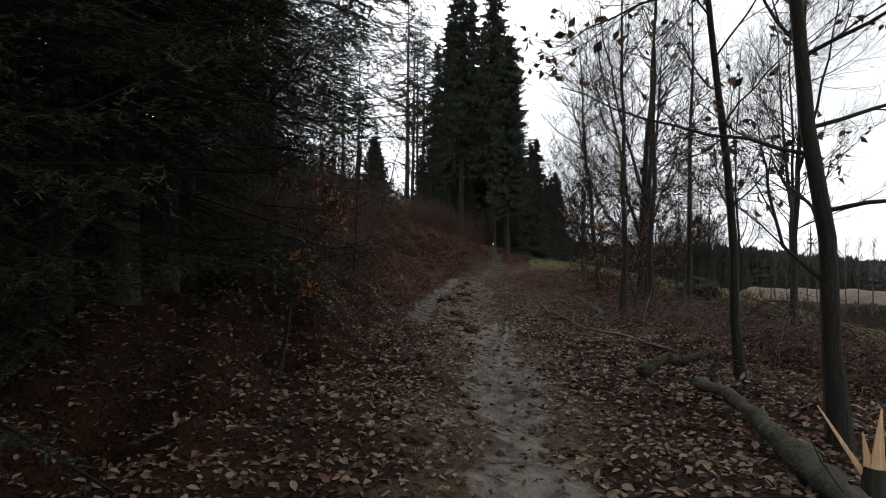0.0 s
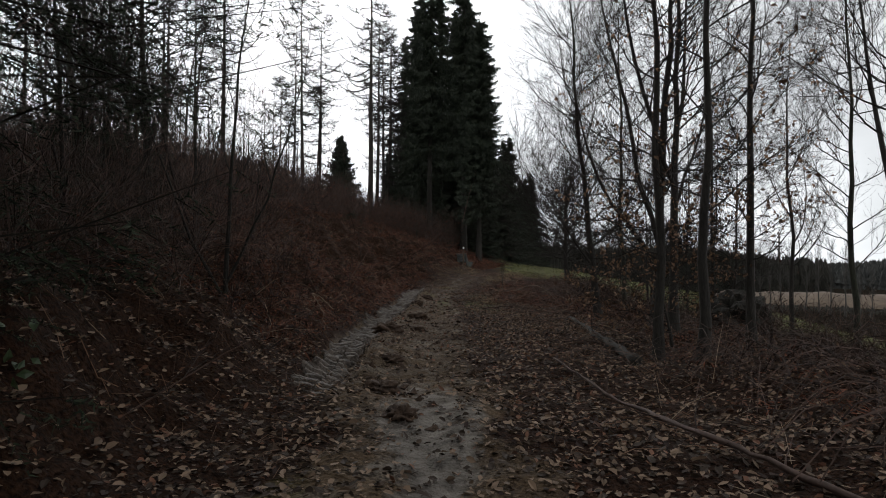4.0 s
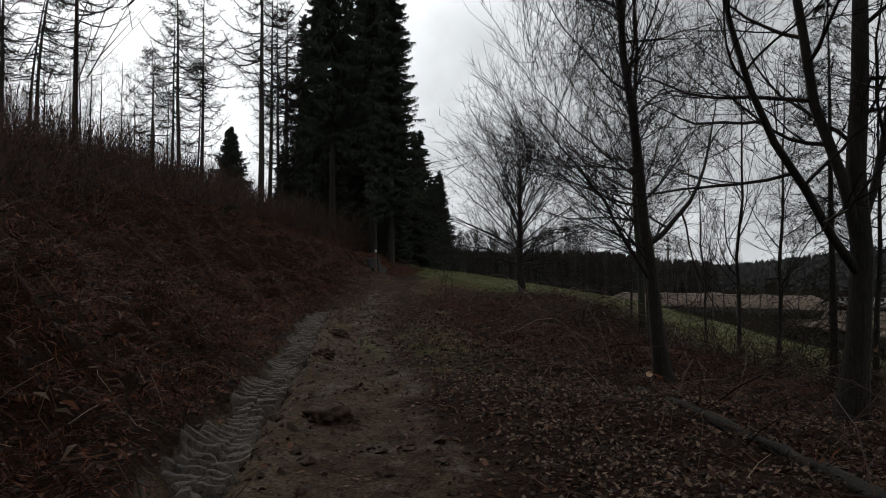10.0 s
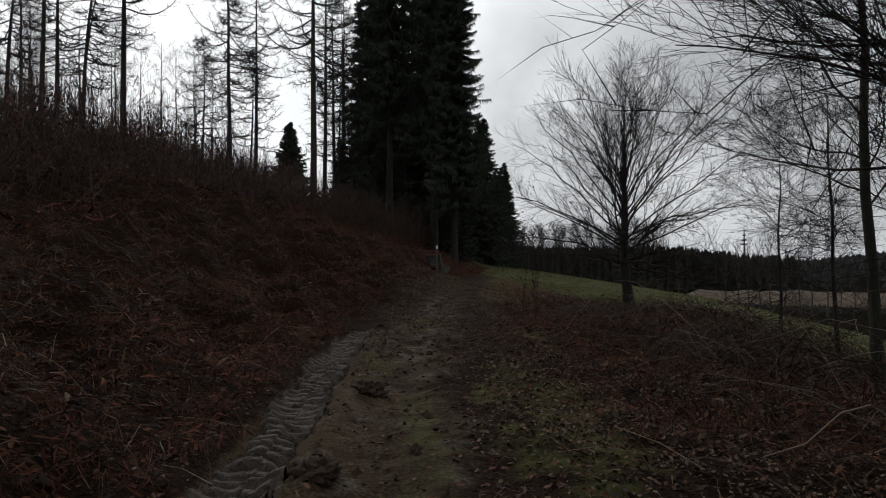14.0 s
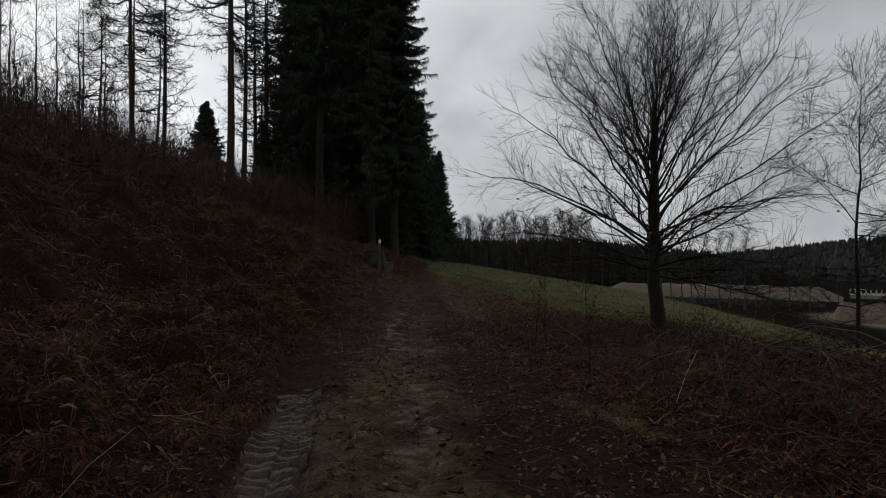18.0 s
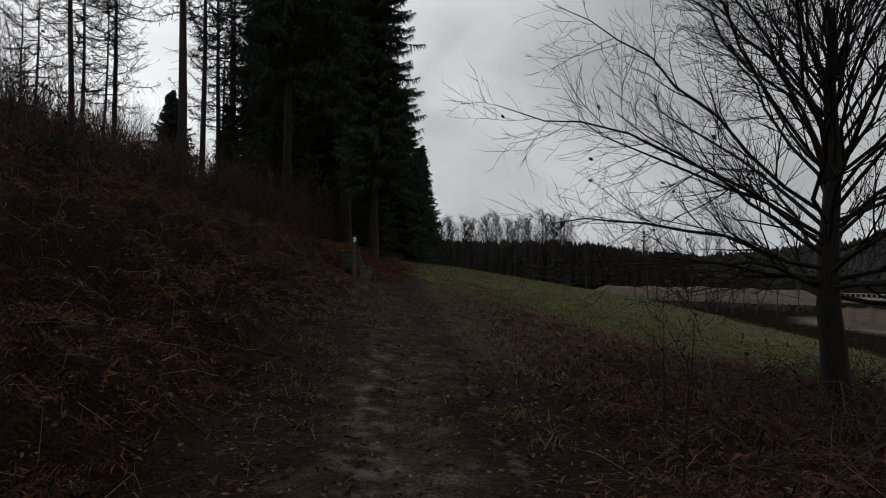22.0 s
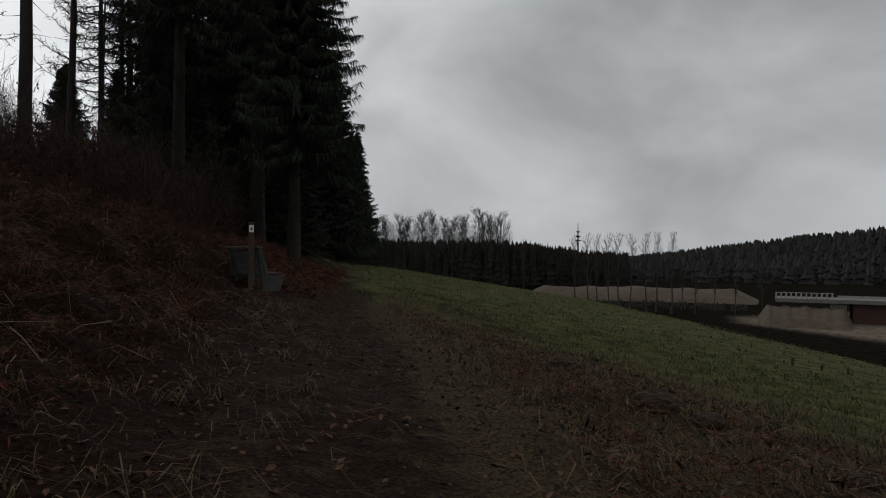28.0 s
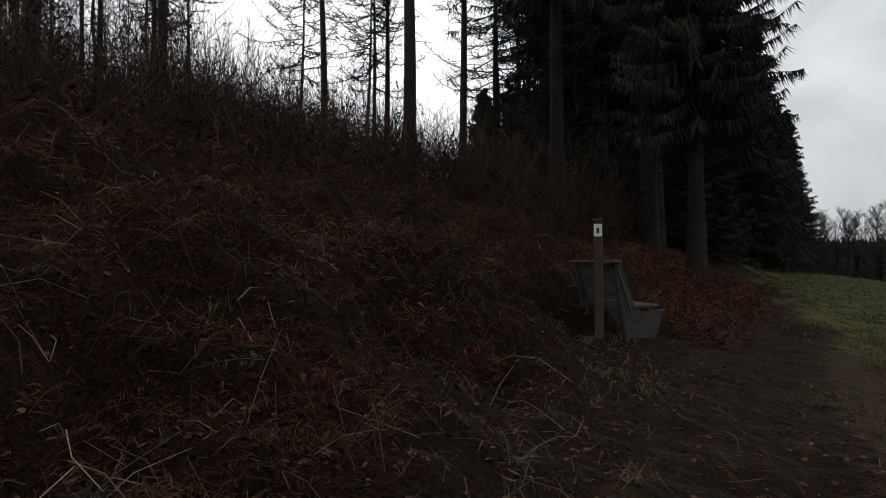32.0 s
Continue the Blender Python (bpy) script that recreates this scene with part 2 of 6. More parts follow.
def ground_material():
    """Mud on the track, leaf litter, meadow grass, ploughed valley and sand, blended by zone with ragged borders."""
    m = bpy.data.materials.new("forest_ground")
    m.use_nodes = True
    nt, n = m.node_tree, m.node_tree.nodes
    b = n["Principled BSDF"]
    co = n.new("ShaderNodeTexCoord")

    def noise_tex(scale, detail=5):
        t = n.new("ShaderNodeTexNoise")
        t.inputs["Scale"].default_value, t.inputs["Detail"].default_value = scale, detail
        nt.links.new(co.outputs["Object"], t.inputs["Vector"])
        return t.outputs["Fac"]

    coarse, mid, fine = noise_tex(0.7), noise_tex(5.0), noise_tex(38.0, 3)

    def two(dark, light, fac, lo=0.35, hi=0.65):
        r = n.new("ShaderNodeValToRGB")
        r.color_ramp.elements[0].position, r.color_ramp.elements[0].color = lo, (*dark, 1)
        r.color_ramp.elements[1].position, r.color_ramp.elements[1].color = hi, (*light, 1)
        nt.links.new(fac, r.inputs["Fac"])
        return r.outputs[0]

    def zone(name):
        at = n.new("ShaderNodeAttribute")
        at.attribute_name = name
        e = n.new("ShaderNodeMath")
        e.operation = "MULTIPLY_ADD"
        e.inputs[1].default_value = 0.9
        nt.links.new(mid, e.inputs[0])
        nt.links.new(at.outputs["Fac"], e.inputs[2])
        s = n.new("ShaderNodeMapRange")
        s.inputs["From Min"].default_value, s.inputs["From Max"].default_value = 0.78, 1.1
        nt.links.new(e.outputs[0], s.inputs["Value"])
        return s.outputs["Result"]

    def over(base, top, fac):
        x = n.new("ShaderNodeMix")
        x.data_type = "RGBA"
        nt.links.new(fac, x.inputs["Factor"])
        nt.links.new(base, x.inputs["A"])
        nt.links.new(top, x.inputs["B"])
        return x.outputs["Result"]

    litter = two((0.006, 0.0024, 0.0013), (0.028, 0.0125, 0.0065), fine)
    mud = two((0.026, 0.0152, 0.0082), (0.08, 0.052, 0.029), coarse)
    mud = over(mud, two((0.012, 0.007, 0.0038), (0.08, 0.054, 0.031), fine, 0.4, 0.6), two((0.25, 0.25, 0.25), (0.8, 0.8, 0.8), mid))
    dry = two((0.045, 0.036, 0.028), (0.135, 0.11, 0.086), fine)
    mud = over(mud, dry, two((0, 0, 0), (0.85, 0.85, 0.85), noise_tex(2.3, 6), 0.52, 0.66))
    grass = two((0.026, 0.027, 0.009), (0.108, 0.106, 0.036), noise_tex(1.6, 6))
    straw = two((0.016, 0.01, 0.005), (0.082, 0.057, 0.029), fine)
    moss = two((0.024, 0.019, 0.0065), (0.088, 0.068, 0.029), fine)
    field = two((0.007, 0.006, 0.0048), (0.019, 0.0155, 0.012), coarse)
    sand = two((0.1, 0.08, 0.062), (0.2, 0.165, 0.13), coarse)
    pale = two((0.05, 0.043, 0.037), (0.15, 0.131, 0.112), mid)
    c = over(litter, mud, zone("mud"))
    c = over(c, pale, zone("pale"))
    c = over(c, straw, zone("straw"))
    c = over(c, moss, zone("moss"))
    c = over(c, grass, zone("grass"))
    c = over(c, field, zone("field"))
    c = over(c, sand, zone("sand"))
    nt.links.new(c, b.inputs["Base Color"])
    rr = n.new("ShaderNodeMapRange")
    rr.inputs["To Min"].default_value, rr.inputs["To Max"].default_value = 1.0, 0.9
    nt.links.new(zone("mud"), rr.inputs["Value"])
    nt.links.new(rr.outputs["Result"], b.inputs["Roughness"])
    gl = n.new("ShaderNodeMapRange")
    gl.inputs["To Min"].default_value, gl.inputs["To Max"].default_value = 0.12, 0.0
    nt.links.new(zone("field"), gl.inputs["Value"])
    nt.links.new(gl.outputs["Result"], b.inputs["Specular IOR Level"])
    bp = n.new("ShaderNodeBump")
    bp.inputs["Strength"].default_value, bp.inputs["Distance"].default_value = 0.8, 0.03
    nt.links.new(fine, bp.inputs["Height"])
    lumps = n.new("ShaderNodeBump")
    lumps.inputs["Strength"].default_value, lumps.inputs["Distance"].default_value = 0.9, 0.09
    nt.links.new(noise_tex(8.0, 6), lumps.inputs["Height"])
    nt.links.new(lumps.outputs[0], bp.inputs["Normal"])
    nt.links.new(bp.outputs[0], b.inputs["Normal"])
    return m


GROUND = ground_material()

# ---- lie of the land ----
TRACK_Y = (-40, 0, 4, 8, 12, 16, 20, 24, 28, 32, 36, 40, 44, 50, 60, 75, 100, 140)
TRACK_X = (-1.5, 0.1, 0.45, 0.65, 0.6, 0.85, 1.05, 1.1, 1.55, 2.15, 3.0, 3.9, 4.8, 5.7, 8.0, 12.0, 20.0, 31.0)
RISE_Y = (-40, 0, 5, 10, 14, 18, 22, 26, 32, 34, 36, 38, 42, 46, 50, 60, 75, 100, 130, 170, 400)
RISE_Z = (-0.05, 0.31, 0.34, 0.38, 0.43, 0.43, 0.46, 0.5, 0.52, 0.58, 0.72, 0.82, 0.82, 0.77, 0.74, 0.8, 0.74, 0.35, -0.8, -4.0, -9.0)
RUT_Y = (0, 6, 11, 14, 17, 20, 24, 28, 31, 33, 35.5, 40, 50, 60)
RUT_X = (-0.9, -0.6, -0.42, -0.35, -0.22, 0.02, 0.28, 0.55, 0.7, 1.0, 1.55, 2.8, 4.6, 7.0)
VALLEY = -13.0
MOUNDS = ((6.3, 28.4, 1.7, 0.55), (7.3, 31.2, 1.1, 0.3), (5.9, 25.6, 1.0, 0.2), (7.6, 34.0, 1.2, 0.15), (7.4, 17.0, 1.6, 0.3), (5.4, 11.6, 1.3, 0.35), (5.0, 8.6, 1.2, 0.3))


def smooth(a, b, v):
    s = np.clip((v - a) / (b - a), 0, 1)
    return s * s * (3 - 2 * s)


def wobble(x, y, seed=0.0):
    """Cheap uneven ground: sums of crossed waves."""
    return (np.sin(x * 1.7 + y * 0.6 + seed) * np.cos(y * 1.3 - x * 0.5 + seed * 2) + 0.5 * np.sin(x * 4.1 - y * 3.3 + seed) * np.cos(y * 4.7 + x * 2.2)
            + 0.25 * np.sin(x * 9.7 + y * 7.9) * np.cos(y * 11.3 - x * 8.1 + seed))


def side(x, y):
    """Metres to the right of the track's middle."""
    return x - np.interp(y, TRACK_Y, TRACK_X)


def off_rut(x, y):
    """Metres to the right of the tyre track."""
    return x - np.interp(y, RUT_Y, RUT_X)


def ground(x, y):
    x, y = np.asarray(x, float), np.asarray(y, float)
    d = side(x, y)
    z = np.interp(y, RISE_Y, RISE_Z)
    u = np.maximum(-d - 0.9, 0)
    bank = 0.345 * (np.sqrt(u * u + 1.2) - 1.095)
    bank = 10.5 * np.tanh(bank / 10.5)
    z = z + bank * (0.55 + 0.45 * smooth(4, 10, y)) * (1 - 0.55 * smooth(80, 150, y))
    z = z + 0.55 * smooth(0.2, 2.2, u) * smooth(5.5, 9, y) * (1 - smooth(18, 28, y))
    for cx, cy, cr, ch in MOUNDS:
        z = z + ch * np.exp(-((x - cx) ** 2 + (y - cy) ** 2) / cr ** 2)
    z = z + 0.29 * smooth(-3, 1, d) * smooth(41, 73, y) - 0.15 * np.exp(-((x - 5.9) ** 2 + (y - 33.0) ** 2) / 5.0)
    z = z + 0.22 * np.exp(-((x - 3.8) ** 2 + (y - 49.45) ** 2) / 0.6)
    z = z - 0.26 * np.exp(-((x - 5.0) ** 2 + (y - 20.4) ** 2) / 2.6)
    m = smooth(33, 41, y)
    r = np.clip((d - 1.1) / 6.0, 0, 1)
    drop = (1 - m) * (1.5 * (r ** 3 - 0.5 * r ** 4) + 0.25 * np.maximum(d - 7.1, 0)) + m * (0.161 * np.maximum(d, -4) + 0.27 * np.maximum(d - 25, 0))
    low = z - drop
    z = np.where(low > VALLEY + 4, low, VALLEY + 4 * np.exp(np.minimum((low - VALLEY - 4) / 4, 0)))
    far = np.hypot(x, y)
    az = np.degrees(np.arctan2(x, y))
    z = z + smooth(340, 700, far) * (4 + 29 * smooth(28, 58, az) + 3 * np.sin(x * 0.012) - 10 * smooth(0, -30, az))
    near = np.exp(-(np.maximum(np.abs(d) - 6, 0) / 12) ** 2) * np.exp(-(np.maximum(np.abs(y - 26) - 34, 0) / 12) ** 2)
    rough = 0.035 + 0.02 * (1 - smooth(11, 16, y)) + (0.27 + 0.1 * smooth(26, 34, y)) * smooth(1.2, 2.6, -d) + 0.05 * smooth(1.4, 3, d) * (1 - smooth(6.2, 7.6, x) * smooth(35, 38, y))
    z = z + near * rough * wobble(x, y)
    # wheel ruts
    mask = smooth(10, 13, y) * (1 - smooth(30, 33.5, y))
    e = off_rut(x, y)
    z = z - mask * 0.1 * np.exp(-(e / 0.26) ** 4) + mask * 0.045 * np.exp(-((e - 0.4) / 0.11) ** 2) * (1 + np.sin(y * 7.0) * np.cos(y * 2.3)) + mask * 0.04 * np.exp(-((e + 0.38) / 0.14) ** 2)
    z = z - 0.05 * near * np.exp(-((d - 0.05) / 0.3) ** 2) - mask * 0.04 * np.exp(-((d - 0.75) / 0.2) ** 2)
    return z


EDGE_Y = (22, 36, 40, 43, 46, 50, 54, 58, 66, 80, 140)
EDGE_X = (12.5, 10.8, 10.0, 9.7, 9.1, 8.2, 7.5, 7.1, 7.8, 10.4, 27.0)


def rut(x, y):
    """1 in the tyre track, 0 off it."""
    return np.exp(-(off_rut(x, y) / 0.32) ** 4) * smooth(11, 13, y) * (1 - smooth(32, 33.5, y))


def meadow(x, y):
    """1 on the mown meadow, 0 off it."""
    edge = np.interp(y, EDGE_Y, EDGE_X)
    return smooth(-0.9, 0.9, x - edge - 0.3 * np.sin(y * 0.9) - 0.2 * np.sin(y * 2.3 + x)) * smooth(37.6, 39.2, y + 0.3 * np.sin(x * 1.1) + 1.2 * np.maximum(x - 9.6, 0))


def gz(x, y):
    return float(ground(x, y))


# ---- mesh helpers ----
rng = np.random.default_rng(7)


class Pile:
    """Collects vertices and faces and becomes one mesh."""

    def __init__(self):
        self.v, self.f, self.n = [], [], 0

    def add(self, v, f):
        self.v.append(np.asarray(v, float).reshape(-1, 3))
        self.f.append(np.asarray(f, int) + self.n)
        self.n += len(self.v[-1])

    def mesh(self, name, mat, soft=False):
        me = bpy.data.meshes.new(name)
        v = np.concatenate(self.v)
        loops = np.concatenate([a.ravel() for a in self.f])
        sizes = np.concatenate([np.full(len(a), a.shape[1]) for a in self.f])
        me.vertices.add(len(v))
        me.vertices.foreach_set("co", v.ravel())
        me.loops.add(len(loops))
        me.loops.foreach_set("vertex_index", loops.astype(np.int32))
        me.polygons.add(len(sizes))
        me.polygons.foreach_set("loop_start", np.concatenate([[0], np.cumsum(sizes)[:-1]]).astype(np.int32))
        me.polygons.foreach_set("use_smooth", np.full(len(sizes), soft))
        me.update(calc_edges=True)
        me.validate()
        me.materials.append(mat)
        return me


def unit(a):
    return a / np.maximum(np.linalg.norm(a, axis=-1, keepdims=True), 1e-9)


def tubes(pile, P, R, s):
    """m tapering tubes of n rings and s sides."""
    m, n, _ = P.shape
    T = unit(np.gradient(P, axis=1))
    N = unit(np.cross(T, np.array([0.31, 0.53, 0.79])))
    B = np.cross(T, N)
    a = np.arange(s) * 2 * math.pi / s
    V = P[:, :, None] + R[:, :, None, None] * (np.cos(a)[:, None] * N[:, :, None] + np.sin(a)[:, None] * B[:, :, None])
    i = np.arange(m)[:, None, None] * n * s + np.arange(n - 1)[None, :, None] * s
    k = np.arange(s)[None, None]
    k2 = (k + 1) % s
    F = np.stack([i + k, i + k2, i + k2 + s, i + k + s], -1).reshape(-1, 4)
    pile.add(V, F)


def grow(P, R, count, t0, t1, angle, length, ratio, nseg, lift=0.0, crook=0.12, taper=0.15, flat=0.0, spread=0.35, tip=None):
    """Side shoots from the axes P: count on each, between t0 and t1 of its length, set off by angle, bent upward by lift."""
    m, n, _ = P.shape
    idx = np.repeat(np.arange(m), count)
    k = len(idx)
    t = np.tile(np.linspace(0, 1, count) if count > 1 else np.array([0.5]), m) + rng.uniform(-0.5, 0.5, k) / max(count, 1)
    t = np.clip(t0 + (t1 - t0) * t, 0.01, 0.995)
    q = t * (n - 1)
    i0 = np.minimum(q.astype(int), n - 2)
    w = (q - i0)[:, None]
    base = P[idx, i0] * (1 - w) + P[idx, i0 + 1] * w
    T = unit(P[idx, i0 + 1] - P[idx, i0])
    r0 = R[idx, i0] * (1 - w[:, 0]) + R[idx, i0 + 1] * w[:, 0]
    perp = rng.normal(size=(k, 3))
    perp[:, 2] *= 1 - flat
    perp = unit(perp - (perp * T).sum(-1, keepdims=True) * T)
    a = (np.radians(angle(t) if callable(angle) else angle) * (1 + spread * rng.normal(size=k)))[:, None]
    D = np.cos(a) * T + np.sin(a) * perp
    L = (length(t) if callable(length) else length) * rng.uniform(0.7, 1.2, k)
    pts = [base]
    d = D
    for j in range(nseg):
        d = unit(d + np.array([0, 0, lift / nseg]) + crook * rng.normal(size=(k, 3)))
        pts.append(pts[-1] + d * (L / nseg)[:, None])
    Q = np.stack(pts, 1)
    rad = np.minimum(r0 * ratio, 0.02 * L + 0.002) if tip is None else np.minimum(r0 * ratio, tip)
    RR = rad[:, None] * np.linspace(1, taper, nseg + 1)[None]
    return Q, RR


def slivers(pile, Q, width):
    """The finest twigs: one narrow pointed blade for each shoot in Q."""
    p, q = Q[:, 0], Q[:, -1]
    s = unit(np.cross(q - p, rng.normal(size=p.shape))) * width * rng.uniform(0.6, 1.3, (len(p), 1))
    pile.add(np.stack([p - s, p + s, q], 1), np.arange(len(p))[:, None] * 3 + np.arange(3)[None])


def axis_curve(h, r, n=9, lean=(0, 0), crook=0.02, flare=1.4, top=0.12):
    """A trunk: its line and its radii."""
    t = np.linspace(0, 1, n)
    x = lean[0] * t * h + np.cumsum(rng.normal(size=n)) * crook * h / n
    y = lean[1] * t * h + np.cumsum(rng.normal(size=n)) * crook * h / n
    x, y = x - x[0], y - y[0]
    P = np.stack([x, y, t * h - 0.12], -1)[None]
    R = (r * ((1 - t) + top * t) * (1 + (flare - 1) * np.exp(-t * h / 0.35)))[None]
    return P, R


def leaves(pile, at, size, droop=0.4):
    """Folded, pointed leaves at the given places."""
    k = len(at)
    d = unit(rng.normal(size=(k, 3)) + np.array([0, 0, -droop]))
    s = unit(np.cross(d, rng.normal(size=(k, 3))))
    n = np.cross(d, s)
    z = (size * rng.uniform(0.6, 1.3, k))[:, None]
    tip, mid = at + d * z, at + d * z * 0.5 + n * z * 0.1
    V = np.stack([at, mid + s * z * 0.3, tip - n * z * 0.12, mid - s * z * 0.3, mid - n * z * 0.06], 1)
    i = np.arange(k)[:, None] * 5
    F = np.concatenate([i + np.array([[0, 1, 4]]), i + np.array([[1, 2, 4]]), i + np.array([[2, 3, 4]]), i + np.array([[3, 0, 4]])])
    pile.add(V, F)


def part(name, mesh, parent, label=""):
    ob = new(name, mesh)
    ob.parent = parent
    if label:
        ob["label"] = label
    return ob


def bm_mesh(name, bm, mat, soft=False):
    me = bpy.data.meshes.new(name)
    if soft:
        for f in bm.faces:
            f.smooth = True
    bm.to_mesh(me)
    bm.free()
    me.materials.append(mat)
    return me


def box_bm(sx, sy, sz, at=(0, 0, 0), bevel=0.01, turn=None):
    bm = bmesh.new()
    bmesh.ops.create_cube(bm, size=1, matrix=Matrix.Diagonal((sx, sy, sz, 1)))
    if bevel:
        bmesh.ops.bevel(bm, geom=bm.edges[:], offset=bevel, segments=1, affect="EDGES")
    bmesh.ops.transform(bm, matrix=Matrix.Translation(at) @ (turn or Matrix()), verts=bm.verts)
    return bm


# ---- ground sheet ----


def ground_sheet():
    def spread(lo, hi, step, outer, k):
        mid = np.arange(lo, hi + step / 2, step)
        g = np.geomspace(step, outer, k)
        return np.concatenate([lo - np.cumsum(g)[::-1], mid, hi + np.cumsum(g)])
    xs, ys = spread(-4.6, 9.6, 0.115, 420.0, 48), spread(-1.0, 52.0, 0.115, 420.0, 48)
    X, Y = np.meshgrid(xs, ys)
    Z = ground(X, Y)
    nx, ny = len(xs), len(ys)
    i = (np.arange(ny - 1)[:, None] * nx + np.arange(nx - 1)[None]).ravel()
    p = Pile()
    p.add(np.stack([X, Y, Z], -1), np.stack([i, i + 1, i + nx + 1, i + nx], -1))
    me = p.mesh("ground", GROUND, True)
    d = side(X, Y)
    mead = meadow(X, Y)
    zones = {
        "mud": np.maximum((1 - smooth(0.45, 1.0, np.abs(d + 0.05) + 0.14 * np.sin(Y * 2.1) + 0.1 * np.sin(Y * 5.3 + X))) * (1 - 0.4 * smooth(10, 16, Y)), 0.95 * (1 - smooth(0.25, 0.5, np.abs(off_rut(X, Y) - 0.12))) * smooth(10, 13, Y) * (1 - smooth(28, 31.5, Y))) * (1 - 0.15 * smooth(26, 34, Y)) * (1 - 0.75 * smooth(36, 42, Y)) * (1 - smooth(44, 49, Y)),
        "pale": 0.75 * (1 - smooth(0.14, 0.55, np.abs(d - 0.05) + 0.12 * np.sin(Y * 1.7))) * (1 - smooth(9, 15, Y)) + (0.24 + 0.16 * smooth(24, 30, Y)) * (1 - smooth(0.08, 0.5, np.abs(d + 0.1 - 0.2 * np.sin(Y * 0.5)))) * smooth(12, 16, Y) * (1 - smooth(35, 41, Y)) + 0.32 * (1 - smooth(0.04, 0.26, np.abs(d - 0.85 + 0.08 * np.sin(Y * 1.3)))) * smooth(29, 31, Y) * (1 - smooth(36, 39, Y)),
        "moss": 0.7 * smooth(0.0, 0.9, np.sin(Y * 0.83 + 1.0) * np.cos(X * 1.9 + Y * 0.31) + 0.4 * np.sin(X * 5.1 + Y * 2.3)) * smooth(18, 22, Y) * (1 - smooth(31, 36, Y)) * (1 - smooth(0.9, 1.9, np.abs(d - 0.8))) + 0.75 * np.exp(-((d + 0.8) / 0.25) ** 2 - ((Y - 8.4) / 0.7) ** 2),
        "straw": (smooth(34, 39, Y) * smooth(0.3, 1.6, d) * (1 - smooth(52, 58, Y)) + 0.35 * smooth(28, 40, Y) * (1 - smooth(0.8, 2.0, np.abs(d)))) * (1 - mead),
        "grass": mead * (1 - smooth(33, 38, d)) * (1 - 0.65 * smooth(0.0, 0.6, np.sin(X * 1.3 + 0.6 * Y) * np.cos(Y * 0.9 - X * 0.4) + 0.35 * np.sin(3.7 * X + 2.9 * Y)) * (1 - smooth(1.5, 5.5, X - np.interp(Y, EDGE_Y, EDGE_X)))) + 0.5 * smooth(19.5, 21, Y) * (1 - smooth(25, 27, Y)) * (1 - smooth(0.25, 0.7, np.abs(d - 1.25) + 0.15 * np.sin(Y * 3.3))) + 0.45 * smooth(20.5, 22, Y) * (1 - smooth(24.5, 26, Y)) * (1 - smooth(0.1, 0.4, np.abs(d - 0.25))),
        "field": smooth(33, 38, d),
        "sand": smooth(110, 125, X) * (1 - smooth(170, 220, X)) * smooth(95, 110, Y) * (1 - smooth(150, 170, Y)),
    }
    for name, v in zones.items():
        me.attributes.new(name, "FLOAT", "POINT").data.foreach_set("value", np.clip(v, 0, 1).ravel().astype(np.float32))
    tagged(new("ground", me), "muddy track, leaf litter, bracken slope and green meadow", "ground", kind="structure")


ground_sheet()

# ---- trees ----


def stand(name, x, y, label, category="tree", group="", turn=0.0, sink=0.0):
    ob = new(name)
    ob.matrix_world = pose(x, y, gz(x, y) - sink, 0, 0, turn)
    return tagged(ob, label, category, group)


def larch_meshes(h, r, bare, lean=(0, 0), bow=0.0):
    """Bare larch: straight trunk, level whorls of thin limbs that droop and turn up, hung with fine twigs."""
    a, b = Pile(), Pile()
    P, R = axis_curve(h, r, 12, lean, 0.012, 1.3, 0.08)
    P[0, :, 0] += bow * h * np.sin(np.linspace(0, math.pi, 12))
    tubes(a, P, R, 7)
    Q, S = grow(P, R, 50, bare, 0.985, 88, lambda t: 0.5 + 4.0 * np.clip((1 - t) / (1 - bare), 0, 1) ** 0.7 * (0.4 + 0.6 * smooth(bare, bare + 0.15, t)), 0.6, 7, 0.05, 0.07, 0.3, spread=0.1)
    u = np.linspace(0, 1, 8)
    Q[:, :, 2] += np.linalg.norm(Q[:, -1] - Q[:, 0], axis=1)[:, None] * (-0.42 * u + 0.52 * u ** 3)[None] * rng.uniform(0.4, 1.5, len(Q))[:, None]
    tubes(b, Q, S, 3)
    Q2, S2 = grow(Q, S, 26, 0.15, 1, 55, lambda t: 0.75 - 0.4 * t, 0.9, 1, -0.1, 0.16, 0.6, flat=0.75, tip=0.03)
    slivers(b, Q2, 0.024)
    Q3, S3 = grow(Q2, S2, 3, 0.15, 1, 50, 0.28, 0.9, 1, 0.0, 0.15, 0.6, flat=0.4, tip=0.02)
    slivers(b, Q3, 0.02)
    # dead stubs low on the trunk
    Q4, S4 = grow(P, R, 16, 0.2, bare, 88, 1.1, 0.2, 3, -0.3, 0.1, 0.3, spread=0.15, tip=0.02)
    tubes(b, Q4, S4, 3)
    return a.mesh("trunk", BARK_LARCH, True), b.mesh("branches", LARCH_TWIG)


def larch(x, y, parts, turn, group="larches on the slope", label="tall bare larch with drooping twigs above dead bracken"):
    t = stand("larch_tree", x, y, label, "larch", group, turn)
    part("trunk", parts[0], t)
    part("crown", parts[1], t)
    return t


